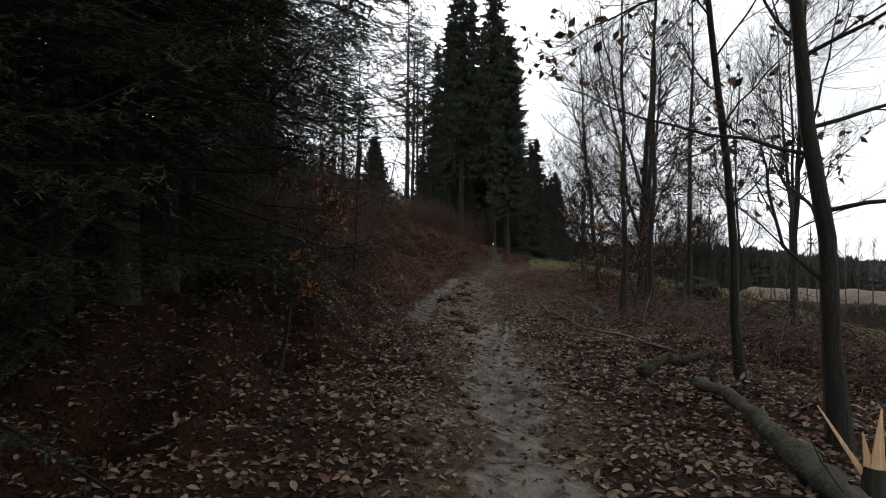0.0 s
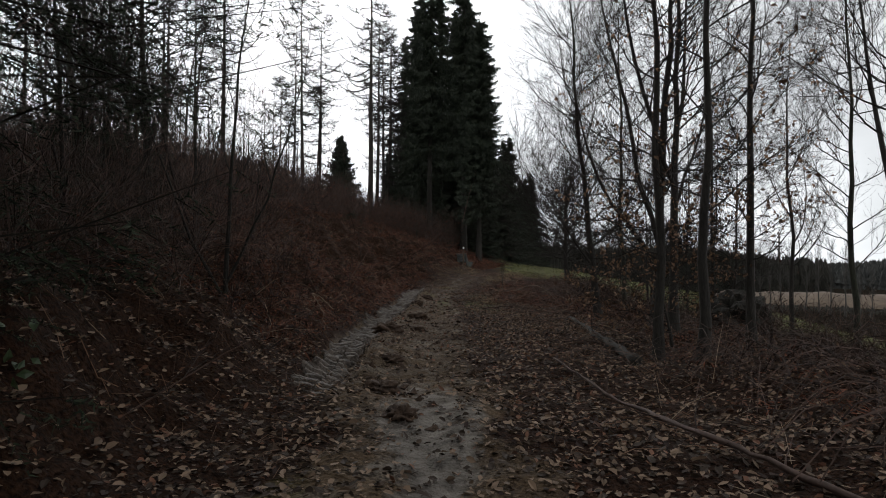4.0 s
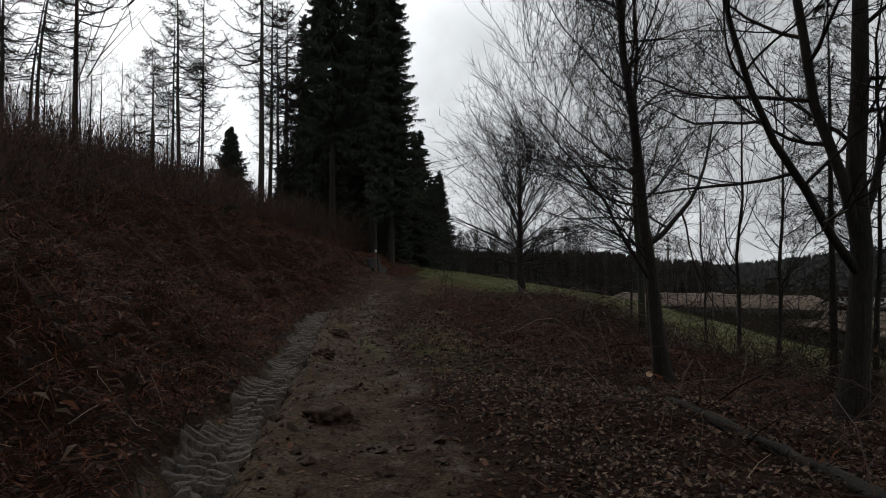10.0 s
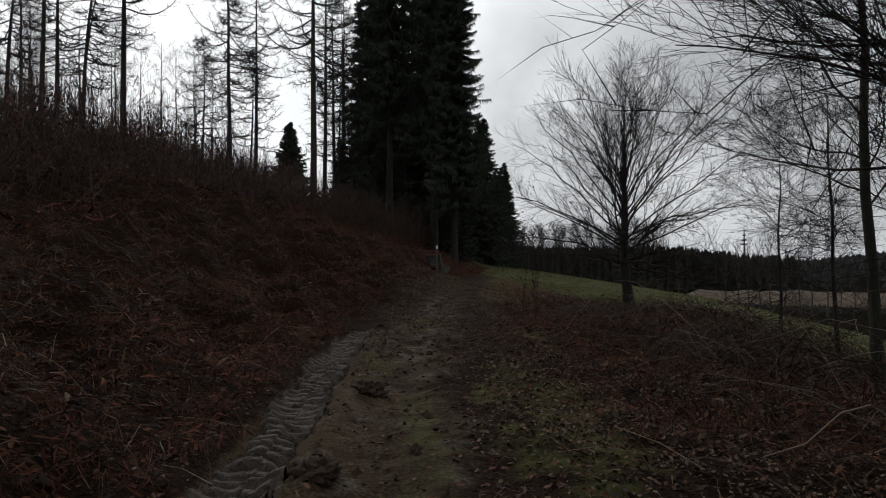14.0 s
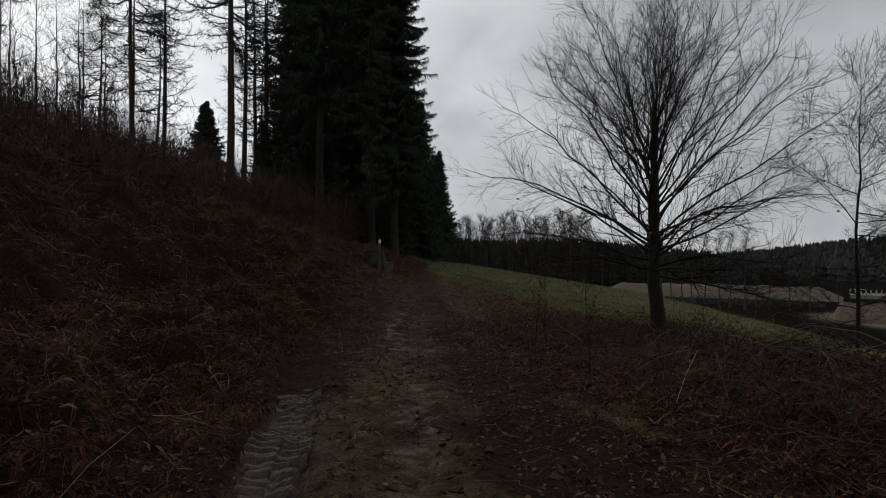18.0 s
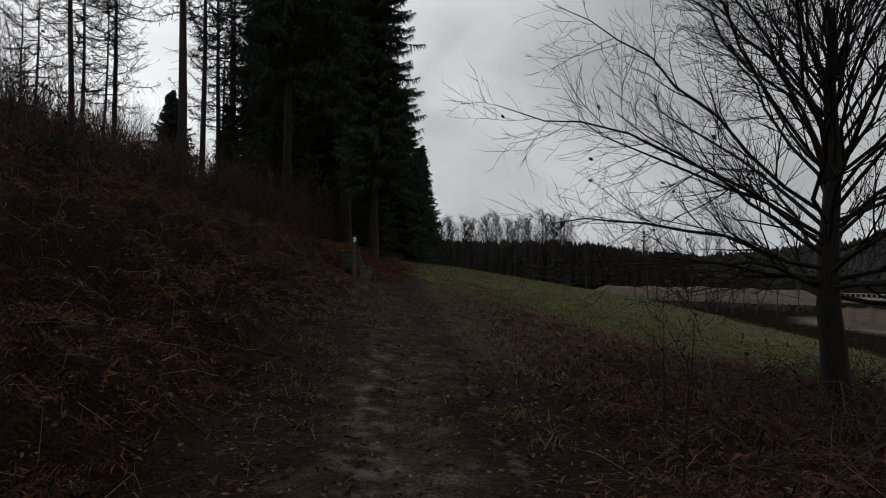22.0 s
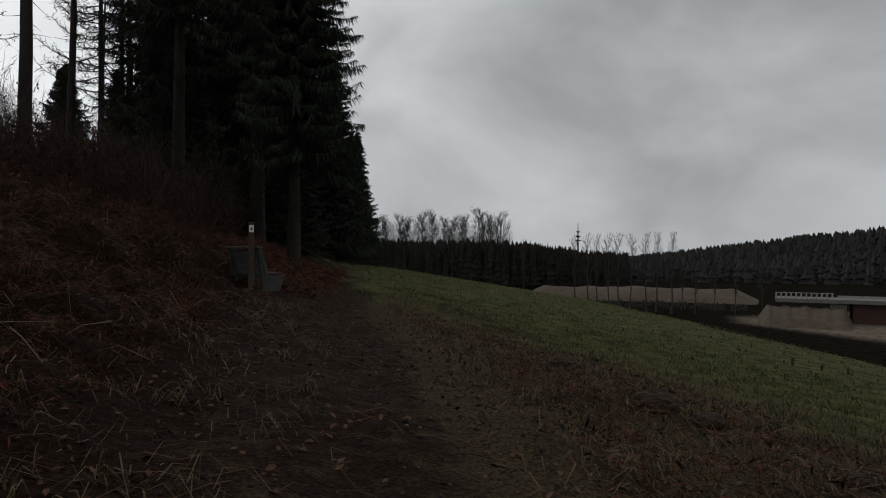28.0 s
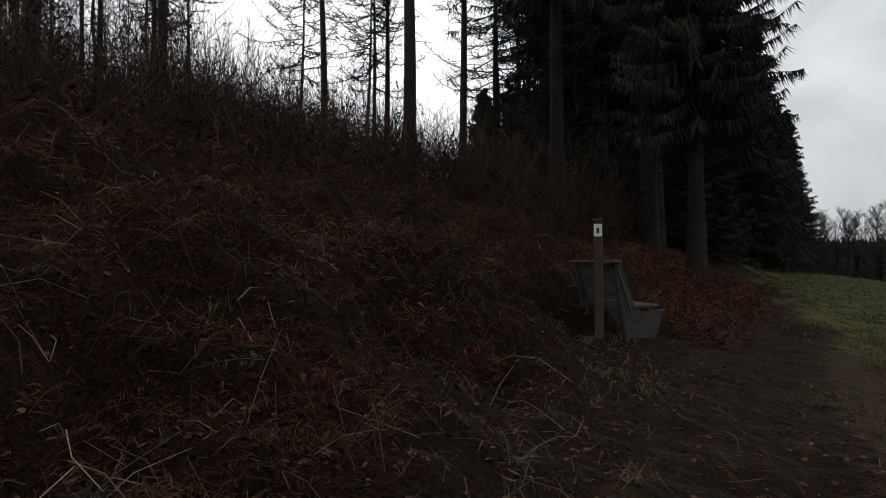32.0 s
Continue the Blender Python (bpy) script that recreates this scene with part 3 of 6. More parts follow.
def spruce_meshes(h, r, bare, reach, n, detail, mat, dead=30, twig=10, clump=0.34, fine_to=1.0, wide=0.13, fall=0.75, rag=0.0, hang=0.55):
    """Spruce: straight trunk, drooping boughs in whorls, each clothed with hanging needled sprays."""
    a, b, c = Pile(), Pile(), Pile()
    P, R = axis_curve(h, r, 9, (0, 0), 0.006, 1.3, 0.06)
    tubes(a, P, R, 8)
    Q, S = grow(P, R, n, bare, 0.995, 92, lambda t: 0.25 + reach * np.clip((1 - t) / (1 - bare), 0, 1) ** fall, 0.13, 6, 0.0, 0.06, 0.08, spread=0.1)
    k = Q.shape[0]
    s = np.linspace(0, 1, 7)
    if rag:
        Q = Q[:, :1] + (Q - Q[:, :1]) * (1 - rag * rng.random(k) ** 1.5)[:, None, None]
    L = np.linalg.norm(Q[:, -1] - Q[:, 0], axis=1)
    Q[:, :, 2] += (L[:, None] * (-0.38 * s + 0.26 * s ** 3)[None]) * rng.uniform(0.6, 1.5, k)[:, None]
    tubes(b, Q[:, ::2], S[:, ::2], 3)
    low = Q[:, 0, 2] < fine_to * h
    # sprays: narrow hanging tongues on both sides of each bough
    m = twig
    T0 = unit(Q[:, -1] - Q[:, 0])
    for j in range(m):
        t = (j + rng.uniform(0.1, 0.9, k)) / m
        q = t * 6
        i0 = np.minimum(q.astype(int), 5)
        w = (q - i0)[:, None]
        base = Q[np.arange(k), i0] * (1 - w) + Q[np.arange(k), i0 + 1] * w
        sgn = np.where(rng.random(k) < 0.5, -1.0, 1.0)[:, None]
        out = unit(np.cross(T0, [0, 0, 1.0]))
        d = unit(out * sgn * rng.uniform(0.5, 1.2, (k, 1)) + T0 * rng.uniform(0.3, 1.0, (k, 1)) + np.array([0, 0, -hang]) * rng.uniform(0.2, 1.8, (k, 1)))
        ln = (clump * (1.15 - 0.6 * t) * rng.uniform(0.6, 1.5, k) * (0.5 + 0.5 * np.minimum(L / 1.5, 1)))[:, None]
        if detail and low.any():
            # single needles along fine twigs
            bs, ds, ls = base[low], d[low], ln[low]
            kk = len(bs)
            for e in range(detail):
                u = (e + rng.uniform(0.1, 0.9, (kk, 1))) / detail
                p0 = bs + ds * ls * u + np.array([0, 0, -0.16]) * ls * u * u
                nd = unit(ds * 0.8 + rng.normal(size=(kk, 3)) * np.array([1, 1, 0.6]))
                sd = unit(np.cross(nd, rng.normal(size=(kk, 3)))) * 0.0042
                c.add(np.stack([p0 - sd, p0 + sd, p0 + nd * rng.uniform(0.03, 0.055, (kk, 1))], 1), np.arange(kk)[:, None] * 3 + np.arange(3)[None])
            sd = unit(np.cross(ds, rng.normal(size=(kk, 3)))) * 0.003
            b.add(np.stack([bs - sd, bs + sd, bs + ds * ls + np.array([0, 0, -0.16]) * ls], 1), np.arange(kk)[:, None] * 3 + np.arange(3)[None])
        rest = ~low if detail else np.ones(k, bool)
        if rest.any():
            bs, ds, ls = base[rest], d[rest], ln[rest]
            kk = len(bs)
            sd = unit(np.cross(ds, rng.normal(size=(kk, 3)))) * ls * wide
            c.add(np.stack([bs - sd, bs + sd, bs + ds * ls + np.array([0, 0, -0.3]) * ls], 1), np.arange(kk)[:, None] * 3 + np.arange(3)[None])
    if dead:
        Q4, S4 = grow(P, R, dead, 0.04, max(bare, 0.06), 90, 1.4, 0.2, 3, -0.25, 0.12, 0.3, spread=0.12, tip=0.016)
        tubes(b, Q4, S4, 3)
    return a.mesh("trunk", BARK, True), b.mesh("boughs", SPRUCETWIG), c.mesh("needles", mat)


def spruce(x, y, parts, turn, label, group="", scale=1.0):
    t = stand("spruce_tree", x, y, label, "spruce", group, turn)
    t.scale = (scale, scale, scale)
    part("trunk", parts[0], t)
    part("bough_frame", parts[1], t)
    part("needled_sprays", parts[2], t, "dark green needled sprays")
    return t


def side_stem(P, z, az, tilt0, tilt1, length, rad, n=10):
    """A second stem that leaves the trunk P at height z and bends from one tilt to another."""
    base = np.array([np.interp(z, P[0, :, 2], P[0, :, 0]), np.interp(z, P[0, :, 2], P[0, :, 1]), z])
    tilt = np.radians(np.linspace(tilt0, tilt1, n - 1) + rng.normal(size=n - 1) * 4)
    turn = np.radians(az + np.cumsum(rng.normal(size=n - 1)) * 5)
    step = np.stack([np.sin(tilt) * np.cos(turn), np.sin(tilt) * np.sin(turn), np.cos(tilt)], -1) * length / (n - 1)
    return np.concatenate([[base], base + np.cumsum(step, 0)])[None], (rad * np.linspace(1, 0.15, n))[None]


def globe_limbs(P, count, rad, crook, middle, radius, lowest):
    """Limbs of a round crown: they leave the trunk low, fan out level below and steep above, and end on a ball."""
    u = (np.arange(count) + rng.uniform(0.1, 0.9, count)) / count
    z = lowest + (P[0, -1, 2] * 0.93 - lowest) * u ** 1.25
    base = np.stack([np.interp(z, P[0, :, 2], P[0, :, 0]), np.interp(z, P[0, :, 2], P[0, :, 1]), z], -1)
    az = np.arange(count) * 2.39996 + rng.normal(size=count) * 0.25
    rise = np.radians(-4 + 78 * u ** 0.7 + rng.normal(size=count) * 9)
    d = np.stack([np.cos(az) * np.cos(rise), np.sin(az) * np.cos(rise), np.sin(rise)], -1)
    o = base - np.array([0, 0, middle])
    b = (o * d).sum(-1)
    L = (-b + np.sqrt(np.maximum(b * b - (o * o).sum(-1) + radius ** 2, 0.3))) * rng.uniform(0.85, 1.08, count)
    s = np.linspace(0, 1, 9)
    Q = base[:, None] + d[:, None] * (L[:, None] * s[None])[:, :, None]
    # they set off steeper than they end, then turn up again at the tip
    bow = (0.55 * s * (1 - s) + 0.1 * s ** 3)[None] * (L * np.cos(rise))[:, None]
    Q[:, :, 2] += bow * 0.5
    Q = Q + np.cumsum(rng.normal(size=Q.shape), 1) * (crook * 0.13) * L[:, None, None] * (s > 0)[None, :, None]
    R = rad * (1.1 - 0.5 * u)[:, None] * np.linspace(1, 0.18, 9)[None]
    return Q, R


def broadleaf_meshes(h, r, lean, first, limbs, limb_len, seconds, twigs, angle=45, lift=0.7, fine=0, leaf=0, leaf_mat=None, leaf_size=0.07, crook=0.1, bark=None, top=0.12, sides=8, low=0.0, tip=0.0075, fat=1.0, stout=0.4, apart=True, stems=(), short=0.6, fork=31, globe=None):
    """Bare broadleaved tree: trunk, limbs, branches and fine twigs, with withered leaves if any."""
    a, b, c = Pile(), Pile(), Pile()
    P, R = axis_curve(h, r, 12, lean, 0.05, 1.5, top)
    reach = lambda t: limb_len * (1.05 - short * np.clip((t - first) / (1 - first), 0, 1) ** 1.3) * (0.7 + 0.3 * smooth(first, first + 0.15, t))
    tubes(a, P, R, sides)
    Q, S = grow(P, R, limbs, first, 0.97, angle, reach, 0.5, 8, lift, crook, 0.2, spread=0.2, tip=r * stout)
    if globe:
        Q, S = globe_limbs(P, limbs, r * stout, crook, *globe)
    for up, az, tilt0, tilt1, length, rad, count in stems:
        SP, SR = side_stem(P, up * h, az, tilt0, tilt1, length, rad)
        tubes(a, SP, SR, 7)
        q, s = grow(SP, SR, count, 0.15, 0.97, angle, lambda t: limb_len * 0.85 * (1.05 - 0.5 * t), 0.5, 8, lift, crook, 0.2, spread=0.25, tip=r * stout)
        Q, S = np.concatenate([Q, q]), np.concatenate([S, s])
    limbs_out = []
    if apart:
        for n in range(len(Q)):
            p = Pile()
            tubes(p, Q[n:n + 1], S[n:n + 1] * fat, 5)
            limbs_out.append(p.mesh("limb", bark or BARK, True))
    else:
        tubes(b, Q, S * fat, 4)
    Q2, S2 = grow(Q, S, seconds, 0.18, 0.97, fork, lambda t: limb_len * 0.48 * (1.1 - 0.6 * t), 0.55, 5, lift * 0.5, crook, 0.25)
    tubes(b, Q2, np.maximum(S2 * fat, 0.003), 3)
    Q3, S3 = grow(Q2, S2, twigs, 0.15, 1.0, 31, lambda t: limb_len * 0.24 * (1.15 - 0.5 * t), 0.6 if tip < 0.02 else 1.0, 3 if apart else 2, lift * 0.4, crook, 0.5, tip=tip)
    if apart:
        tubes(b, Q3, np.maximum(S3 * fat, 0.0018), 3)
    else:
        slivers(b, Q3, 0.024)
    ends = Q3
    Q4, S4 = grow(Q3, S3, 4 if apart else 7, 0.15, 1.0, 36, limb_len * 0.1, 0.7, 1, 0.25, crook, 0.5, tip=0.0035)
    slivers(b, Q4, 0.0024 if apart else 0.015)
    out = [a.mesh("trunk", bark or BARK, True), b.mesh("branches", TWIG), limbs_out]
    if leaf:
        pick = ends[rng.integers(0, len(ends), leaf)]
        u = rng.uniform(0.2, 1, (leaf, 1))
        at = pick[:, 0] * (1 - u) + pick[:, -1] * u
        if low:
            at = at[at[:, 2] < low * h * rng.uniform(0.6, 1.2, len(at))]
        leaves(c, at, leaf_size)
        out.append(c.mesh("leaves", leaf_mat or BEECH))
    return out


def broadleaf(name, x, y, parts, turn, label, category="tree", group=""):
    t = stand(name, x, y, label, category, group, turn)
    part("trunk", parts[0], t)
    part("crown", parts[1], t)
    for me in parts[2]:
        part("limb", me, t)
    if len(parts) > 3:
        part("withered_leaves", parts[3], t, "few withered brown leaves")
    return t



def reseed(n):
    """Starts the chance numbers afresh, so that one group's changes leave the others alone."""
    global rng
    rng = np.random.default_rng(n)


reseed(11)
# larches along the ridge
LARCH = [larch_meshes(27, 0.28, 0.36, (0.0, 0.0)), larch_meshes(24, 0.22, 0.4, (0.012, 0.01)), larch_meshes(20, 0.19, 0.36, (0.1, 0.0), -0.03), larch_meshes(14, 0.13, 0.34, (0.03, 0.02), 0.02)]
LARCHES = [(-3.8, 65.4, 0, 10), (-3.6, 73.2, 1, 30), (-2.6, 86, 1, 200), (-1.4, 79.5, 3, 80), (-3.3, 81, 1, 100), (-2.5, 76.5, 3, 250), (-2.9, 92, 0, 160), (-11.0, 82, 1, 50), (-11.6, 74, 1, 140), (-11.0, 78, 3, 0), (-15.1, 77.2, 3, 15), (-18.8, 70, 0, 220), (-21.0, 68, 2, 0), (-23.0, 66, 1, 20), (-27.5, 70, 2, 350), (-25.5, 78, 2, 10),
           (-31.0, 72, 0, 200), (-42.0, 80, 1, 280), (-33.0, 66, 2, 15), (-36.0, 66, 1, 310), (-46.0, 70, 0, 45), (-52.0, 82, 3, 120),
           (-38.0, 92, 0, 250), (-58.0, 74, 1, 10), (-28.0, 58, 3, 75), (-35.0, 76, 1, 60), (-40.0, 68, 0, 120), (-29.5, 82, 0, 300), (-47.0, 78, 1, 200), (-16.0, 92, 1, 20), (-34.0, 52, 1, 33), (-44.0, 58, 2, 90), (-26.0, 44, 1, 15), (-33.0, 40, 0, 80)]
for lx, ly, lk, lt in LARCHES:
    larch(lx, ly, LARCH[lk], lt)

reseed(12)
# the spruce stand by the meadow
SPRUCE = [spruce_meshes(28, 0.28, 0.3, 3.6, 200, 0, NEEDLE, 110, 170, 0.42, wide=0.085, fall=0.55, rag=0.5, hang=1.1), spruce_meshes(26, 0.25, 0.12, 3.6, 220, 0, NEEDLE, 60, 150, 0.42, wide=0.085, fall=0.6, rag=0.5, hang=1.1), spruce_meshes(15, 0.18, 0.02, 3.5, 340, 0, NEEDLE, 0, 130, 0.42, wide=0.1, fall=0.92, rag=0.15, hang=0.35), spruce_meshes(21, 0.24, 0.2, 2.4, 600, 0, NEEDLE, 70, 210, 0.34, wide=0.07, fall=0.4, rag=0.4, hang=1.2)]
for sx, sy, sk, st in [(6.0, 60.2, 3, 0), (1.8, 65.7, 0, 0), (4.93, 63.5, 0, 60), (1.0, 71.0, 1, 120), (5.6, 72, 0, 200), (3.2, 74, 0, 250), (0.4, 77.5, 1, 310), (6.5, 78, 0, 20), (5.0, 81, 0, 75), (1.2, 84, 1, 140), (7.2, 86, 1, 220),
                       (6.6, 89, 0, 280), (9.2, 92, 0, 10), (8.0, 98, 1, 70), (11.2, 101, 1, 130), (3.0, 94, 1, 40), (-0.9, 91, 1, 200)]:
    spruce(sx, sy, SPRUCE[sk], st, "tall dark spruce with bare lower trunk at the meadow edge", "spruces by the meadow")
for sx, sy, st, ss in [(14.9, 93, 0, 0.78), (16.8, 100, 0, 0.85), (18.9, 108, 90, 1.0), (21.0, 117, 200, 1.02), (11.4, 84, 120, 1.0), (2.0, 79, 20, 0.8), (6.5, 76, 210, 0.7), (4.2, 90, 70, 1.2), (8.0, 92, 260, 1.2), (5.3, 84.5, 10, 1.0), (5.0, 77.8, 170, 0.8), (6.1, 94, 30, 1.2), (3.9, 80, 200, 0.9), (11.0, 95, 45, 1.0), (0.8, 99, 100, 1.3), (5.5, 103, 5, 1.3), (13.4, 108, 55, 1.05), (8.2, 74.5, 33, 0.6), (2.6, 70, 140, 0.5), (8.2, 84, 30, 0.55), (4.0, 86, 150, 0.55), (0.5, 90, 80, 0.6), (11.0, 100, 10, 0.8), (13.0, 90, 250, 1.1), (-2.4, 80, 60, 0.5), (-1.2, 95, 15, 1.1), (-3.2, 88, 130, 0.6), (-0.6, 84, 300, 0.6)]:
    spruce(sx, sy, SPRUCE[2], st, "young dark spruce clothed to the ground", "young spruces", ss)
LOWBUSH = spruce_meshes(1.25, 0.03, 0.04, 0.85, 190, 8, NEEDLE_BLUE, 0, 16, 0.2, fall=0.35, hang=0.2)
spruce(-3.45, 44.2, LOWBUSH, 30, "low dark evergreen bush on the bracken bank")
LONE = spruce_meshes(19.5, 0.25, 0.03, 6.4, 420, 0, NEEDLE, 0, 80, 0.7, wide=0.15, fall=0.8, rag=0.2)
spruce(-13.6, 125, LONE, 40, "lone dark dense spruce beyond the ridge")
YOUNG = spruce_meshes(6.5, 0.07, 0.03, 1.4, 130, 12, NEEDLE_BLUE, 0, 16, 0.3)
spruce(8.3, 21.4, YOUNG, 0, "slim young spruce among bare trees", "", 1.0)
SQUAT = spruce_meshes(3.3, 0.05, 0.03, 1.75, 190, 12, NEEDLE_BLUE, 0, 26, 0.34, fall=0.6, hang=0.4)
spruce(-4.7, 16.2, SQUAT, 90, "squat dark spruce with drooping boughs on the bank")
for sx, sy, st, ss in [(-3.2, 44.0, 10, 0.22), (-3.6, 55.0, 120, 0.3), (0.6, 52.6, 220, 0.2), (-9.4, 54.2, 40, 0.6), (-10.6, 53.0, 160, 0.5), (-11.4, 55.5, 300, 0.7)]:
    spruce(sx, sy, YOUNG, st, "small dark spruce on the bracken bank", "small spruces on the bank", ss)

reseed(13)
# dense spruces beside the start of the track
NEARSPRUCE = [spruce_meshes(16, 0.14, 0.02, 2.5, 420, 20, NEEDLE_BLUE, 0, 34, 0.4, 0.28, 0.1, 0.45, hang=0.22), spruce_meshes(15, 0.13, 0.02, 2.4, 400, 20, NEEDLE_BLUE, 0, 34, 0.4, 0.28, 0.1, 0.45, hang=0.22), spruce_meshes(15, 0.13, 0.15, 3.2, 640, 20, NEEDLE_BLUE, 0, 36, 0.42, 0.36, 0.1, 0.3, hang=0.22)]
for sx, sy, sk, st in [(-3.5, 3.4, 0, 0), (-3.4, 5.6, 1, 80), (-3.0, 6.0, 2, 80), (-3.6, 4.7, 2, 200), (-4.4, 0.6, 1, 160), (-4.9, 5.0, 0, 240), (-5.2, 2.2, 1, 300), (-5.6, 7.2, 1, 30), (-3.1, 7.1, 0, 200), (-3.2, 7.9, 2, 140), (-3.7, 9.3, 2, 20), (-4.3, 8.2, 1, 200), (-5.2, 9.6, 0, 110)]:
    spruce(sx, sy, NEARSPRUCE[sk], st, "dense dark spruce overhanging the leafy track", "spruces beside the track")

reseed(14)
# the round-crowned tree at the meadow corner
ROUND = broadleaf_meshes(4.6, 0.15, (-0.02, 0.0), 0.33, 60, 2.3, 13, 6, 60, 0.3, 0, 420, OAKLEAF, 0.075, 0.12, BARK, 0.3, low=0.75, stout=0.15, fork=36, fat=1.25, globe=(3.2, 3.35, 1.3))
broadleaf("round_crowned_tree", 7.57, 34.1, ROUND, 0, "round-crowned bare tree with dark trunk at meadow corner", "tree")

reseed(15)
SLIM = broadleaf_meshes(8.5, 0.1, (-0.1, 0.0), 0.21, 46, 2.5, 9, 6, lambda t: 76 - 26 * t, 0.45, 0, 0, crook=0.1, stout=0.2, stems=((0.16, 190, 34, 62, 3.1, 0.034, 14), (0.22, 5, 55, 10, 3.0, 0.04, 10)))
SLIM2 = broadleaf_meshes(10.0, 0.08, (-0.03, 0.02), 0.25, 30, 2.3, 9, 6, 62, 0.5, 0, 0, crook=0.13, bark=BARK_GREEN, stout=0.2)
FORKED = broadleaf_meshes(9.0, 0.09, (0.03, 0.01), 0.3, 14, 2.6, 7, 5, 60, 0.5, 0, 0, crook=0.13, stout=0.2, stems=((0.3, 180, 28, 6, 5.5, 0.05, 8), (0.42, 20, 25, 8, 4.5, 0.04, 6)))
TWIGGY = broadleaf_meshes(5.6, 0.05, (-0.02, 0.03), 0.18, 34, 1.9, 9, 6, lambda t: 92 - 34 * t, 0.2, 0, 0, crook=0.14, stout=0.24)
THIN = broadleaf_meshes(6.5, 0.05, (0.03, 0.02), 0.25, 14, 1.8, 7, 5, 45, 0.6, 0, 0, crook=0.1)
BIG = broadleaf_meshes(9.5, 0.12, (0.03, 0.0), 0.3, 18, 2.5, 8, 5, lambda t: 70 - 20 * t, 0.45, 0, 0, crook=0.13, bark=BARK, stout=0.2, stems=((0.15, 178, 40, 6, 5.0, 0.048, 13), (0.17, 165, 14, 4, 7.0, 0.06, 14), (0.2, 20, 30, 10, 4.6, 0.045, 10)))
LOWBEECH = broadleaf_meshes(1.9, 0.025, (-0.25, 0.0), 0.12, 18, 1.4, 6, 5, 68, 0.05, 0, 2600, BEECH, 0.058, 0.12, sides=6)
LEAFY = broadleaf_meshes(8.0, 0.07, (0.02, 0.0), 0.2, 26, 1.7, 6, 4, lambda t: 78 - 34 * t, 0.35, 0, 1900, BEECH, 0.06, 0.12, low=0.55, stout=0.2)
OAK = broadleaf_meshes(8.5, 0.066, (-0.12, 0.02), 0.13, 24, 2.2, 6, 5, 72, 0.25, 0, 1200, OAKLEAF, 0.085, 0.16, BARK_DARK, stout=0.26)
THINOAK = broadleaf_meshes(8.0, 0.048, (-0.09, 0.02), 0.2, 16, 1.8, 6, 4, 70, 0.25, 0, 700, OAKLEAF, 0.08, 0.14, BARK_DARK, stout=0.24)
for bx, by, bp, bt, bl in [(5.2, 20.95, SLIM, 0, "slender bare tree with low spreading limbs"), (5.6, 18.3, BIG, 0, "dark bare tree with forked leaning stems"), (7.3, 25.4, SLIM2, 60, "thin straight bare tree among brambles"),
                           (9.3, 28.7, TWIGGY, 30, "small bare tree with level twigs above the valley"), (11.0, 33.0, TWIGGY, 150, "small bare tree with level twigs above the valley"), (8.6, 21.0, TWIGGY, 250, "small bare tree with level twigs above the valley"), (9.0, 24.6, THIN, 200, "thin bare tree on the valley side"), (9.6, 24.2, THIN, 300, "thin bare tree on the valley side"), (5.3, 16.6, FORKED, 20, "slender bare tree behind the brambles"), (4.35, 14.2, LOWBEECH, 0, "low beech bush holding withered brown leaves"),
                           (4.2, 13.0, LEAFY, 0, "young beech holding withered brown leaves"), (3.75, 13.3, LEAFY, 120, "young beech holding withered brown leaves"), (5.5, 14.2, LEAFY, 240, "young beech holding withered brown leaves"),
                           (2.75, 4.4, OAK, 0, "small oak with mossy trunk and few withered leaves"), (2.93, 6.25, THINOAK, 10, "small oak with few withered leaves"), (7.9, 14.5, FORKED, 250, "bare leaning tree at the field edge"),
                           (8.0, 17.4, THIN, 20, "thin bare tree at the field edge"), (-7.0, 19.5, SLIM2, 50, "bare mossy tree on the bracken bank"), (-6.0, 21.0, SLIM, 110, "bare tree on the bracken bank"), (-8.6, 23.0, SLIM2, 180, "bare mossy tree on the bracken bank"),
                           (-9.4, 55.4, LEAFY, 130, "young beech holding withered brown leaves"), (-11.5, 56.0, LEAFY, 40, "young beech holding withered brown leaves"), (-13.2, 54.2, LEAFY, 170, "young beech holding withered brown leaves"), (-12.0, 52.2, LEAFY, 290, "young beech holding withered brown leaves"), (-15.5, 55.0, LEAFY, 100, "young beech holding withered brown leaves"), (-10.2, 58.8, LEAFY, 210, "young beech holding withered brown leaves"), (-13.0, 57.0, LEAFY, 10, "young beech holding withered brown leaves"), (-16.0, 60.5, LEAFY, 80, "young beech holding withered brown leaves"), (-18.0, 55.0, LEAFY, 150, "young beech holding withered brown leaves"), (-20.5, 61.0, SLIM, 30, "bare tree below the larches"), (-24.0, 57.0, SLIM2, 90, "bare tree below the larches"), (-16.5, 52.0, LEAFY, 260, "young beech holding withered brown leaves"), (-11.0, 57.5, LEAFY, 200, "young beech holding withered brown leaves"), (-9.6, 60.0, LEAFY, 310, "young beech holding withered brown leaves"), (10.5, 19.0, SLIM2, 40, "slender bare tree down the valley side"), (12.5, 31.0, THIN, 80, "thin bare tree down the valley side")]:
    broadleaf("bare_tree", bx, by, bp, bt, bl, "tree", "bare trees along the track")
RUSTY = broadleaf_meshes(2.2, 0.018, (0.15, -0.05), 0.5, 8, 0.6, 5, 4, 75, 0.1, 0, 520, ORANGELEAF, 0.06, 0.12, sides=5)
broadleaf("beech_sapling", -1.75, 6.8, RUSTY, 0, "slim beech sapling with rusty orange withered leaves", "sapling")
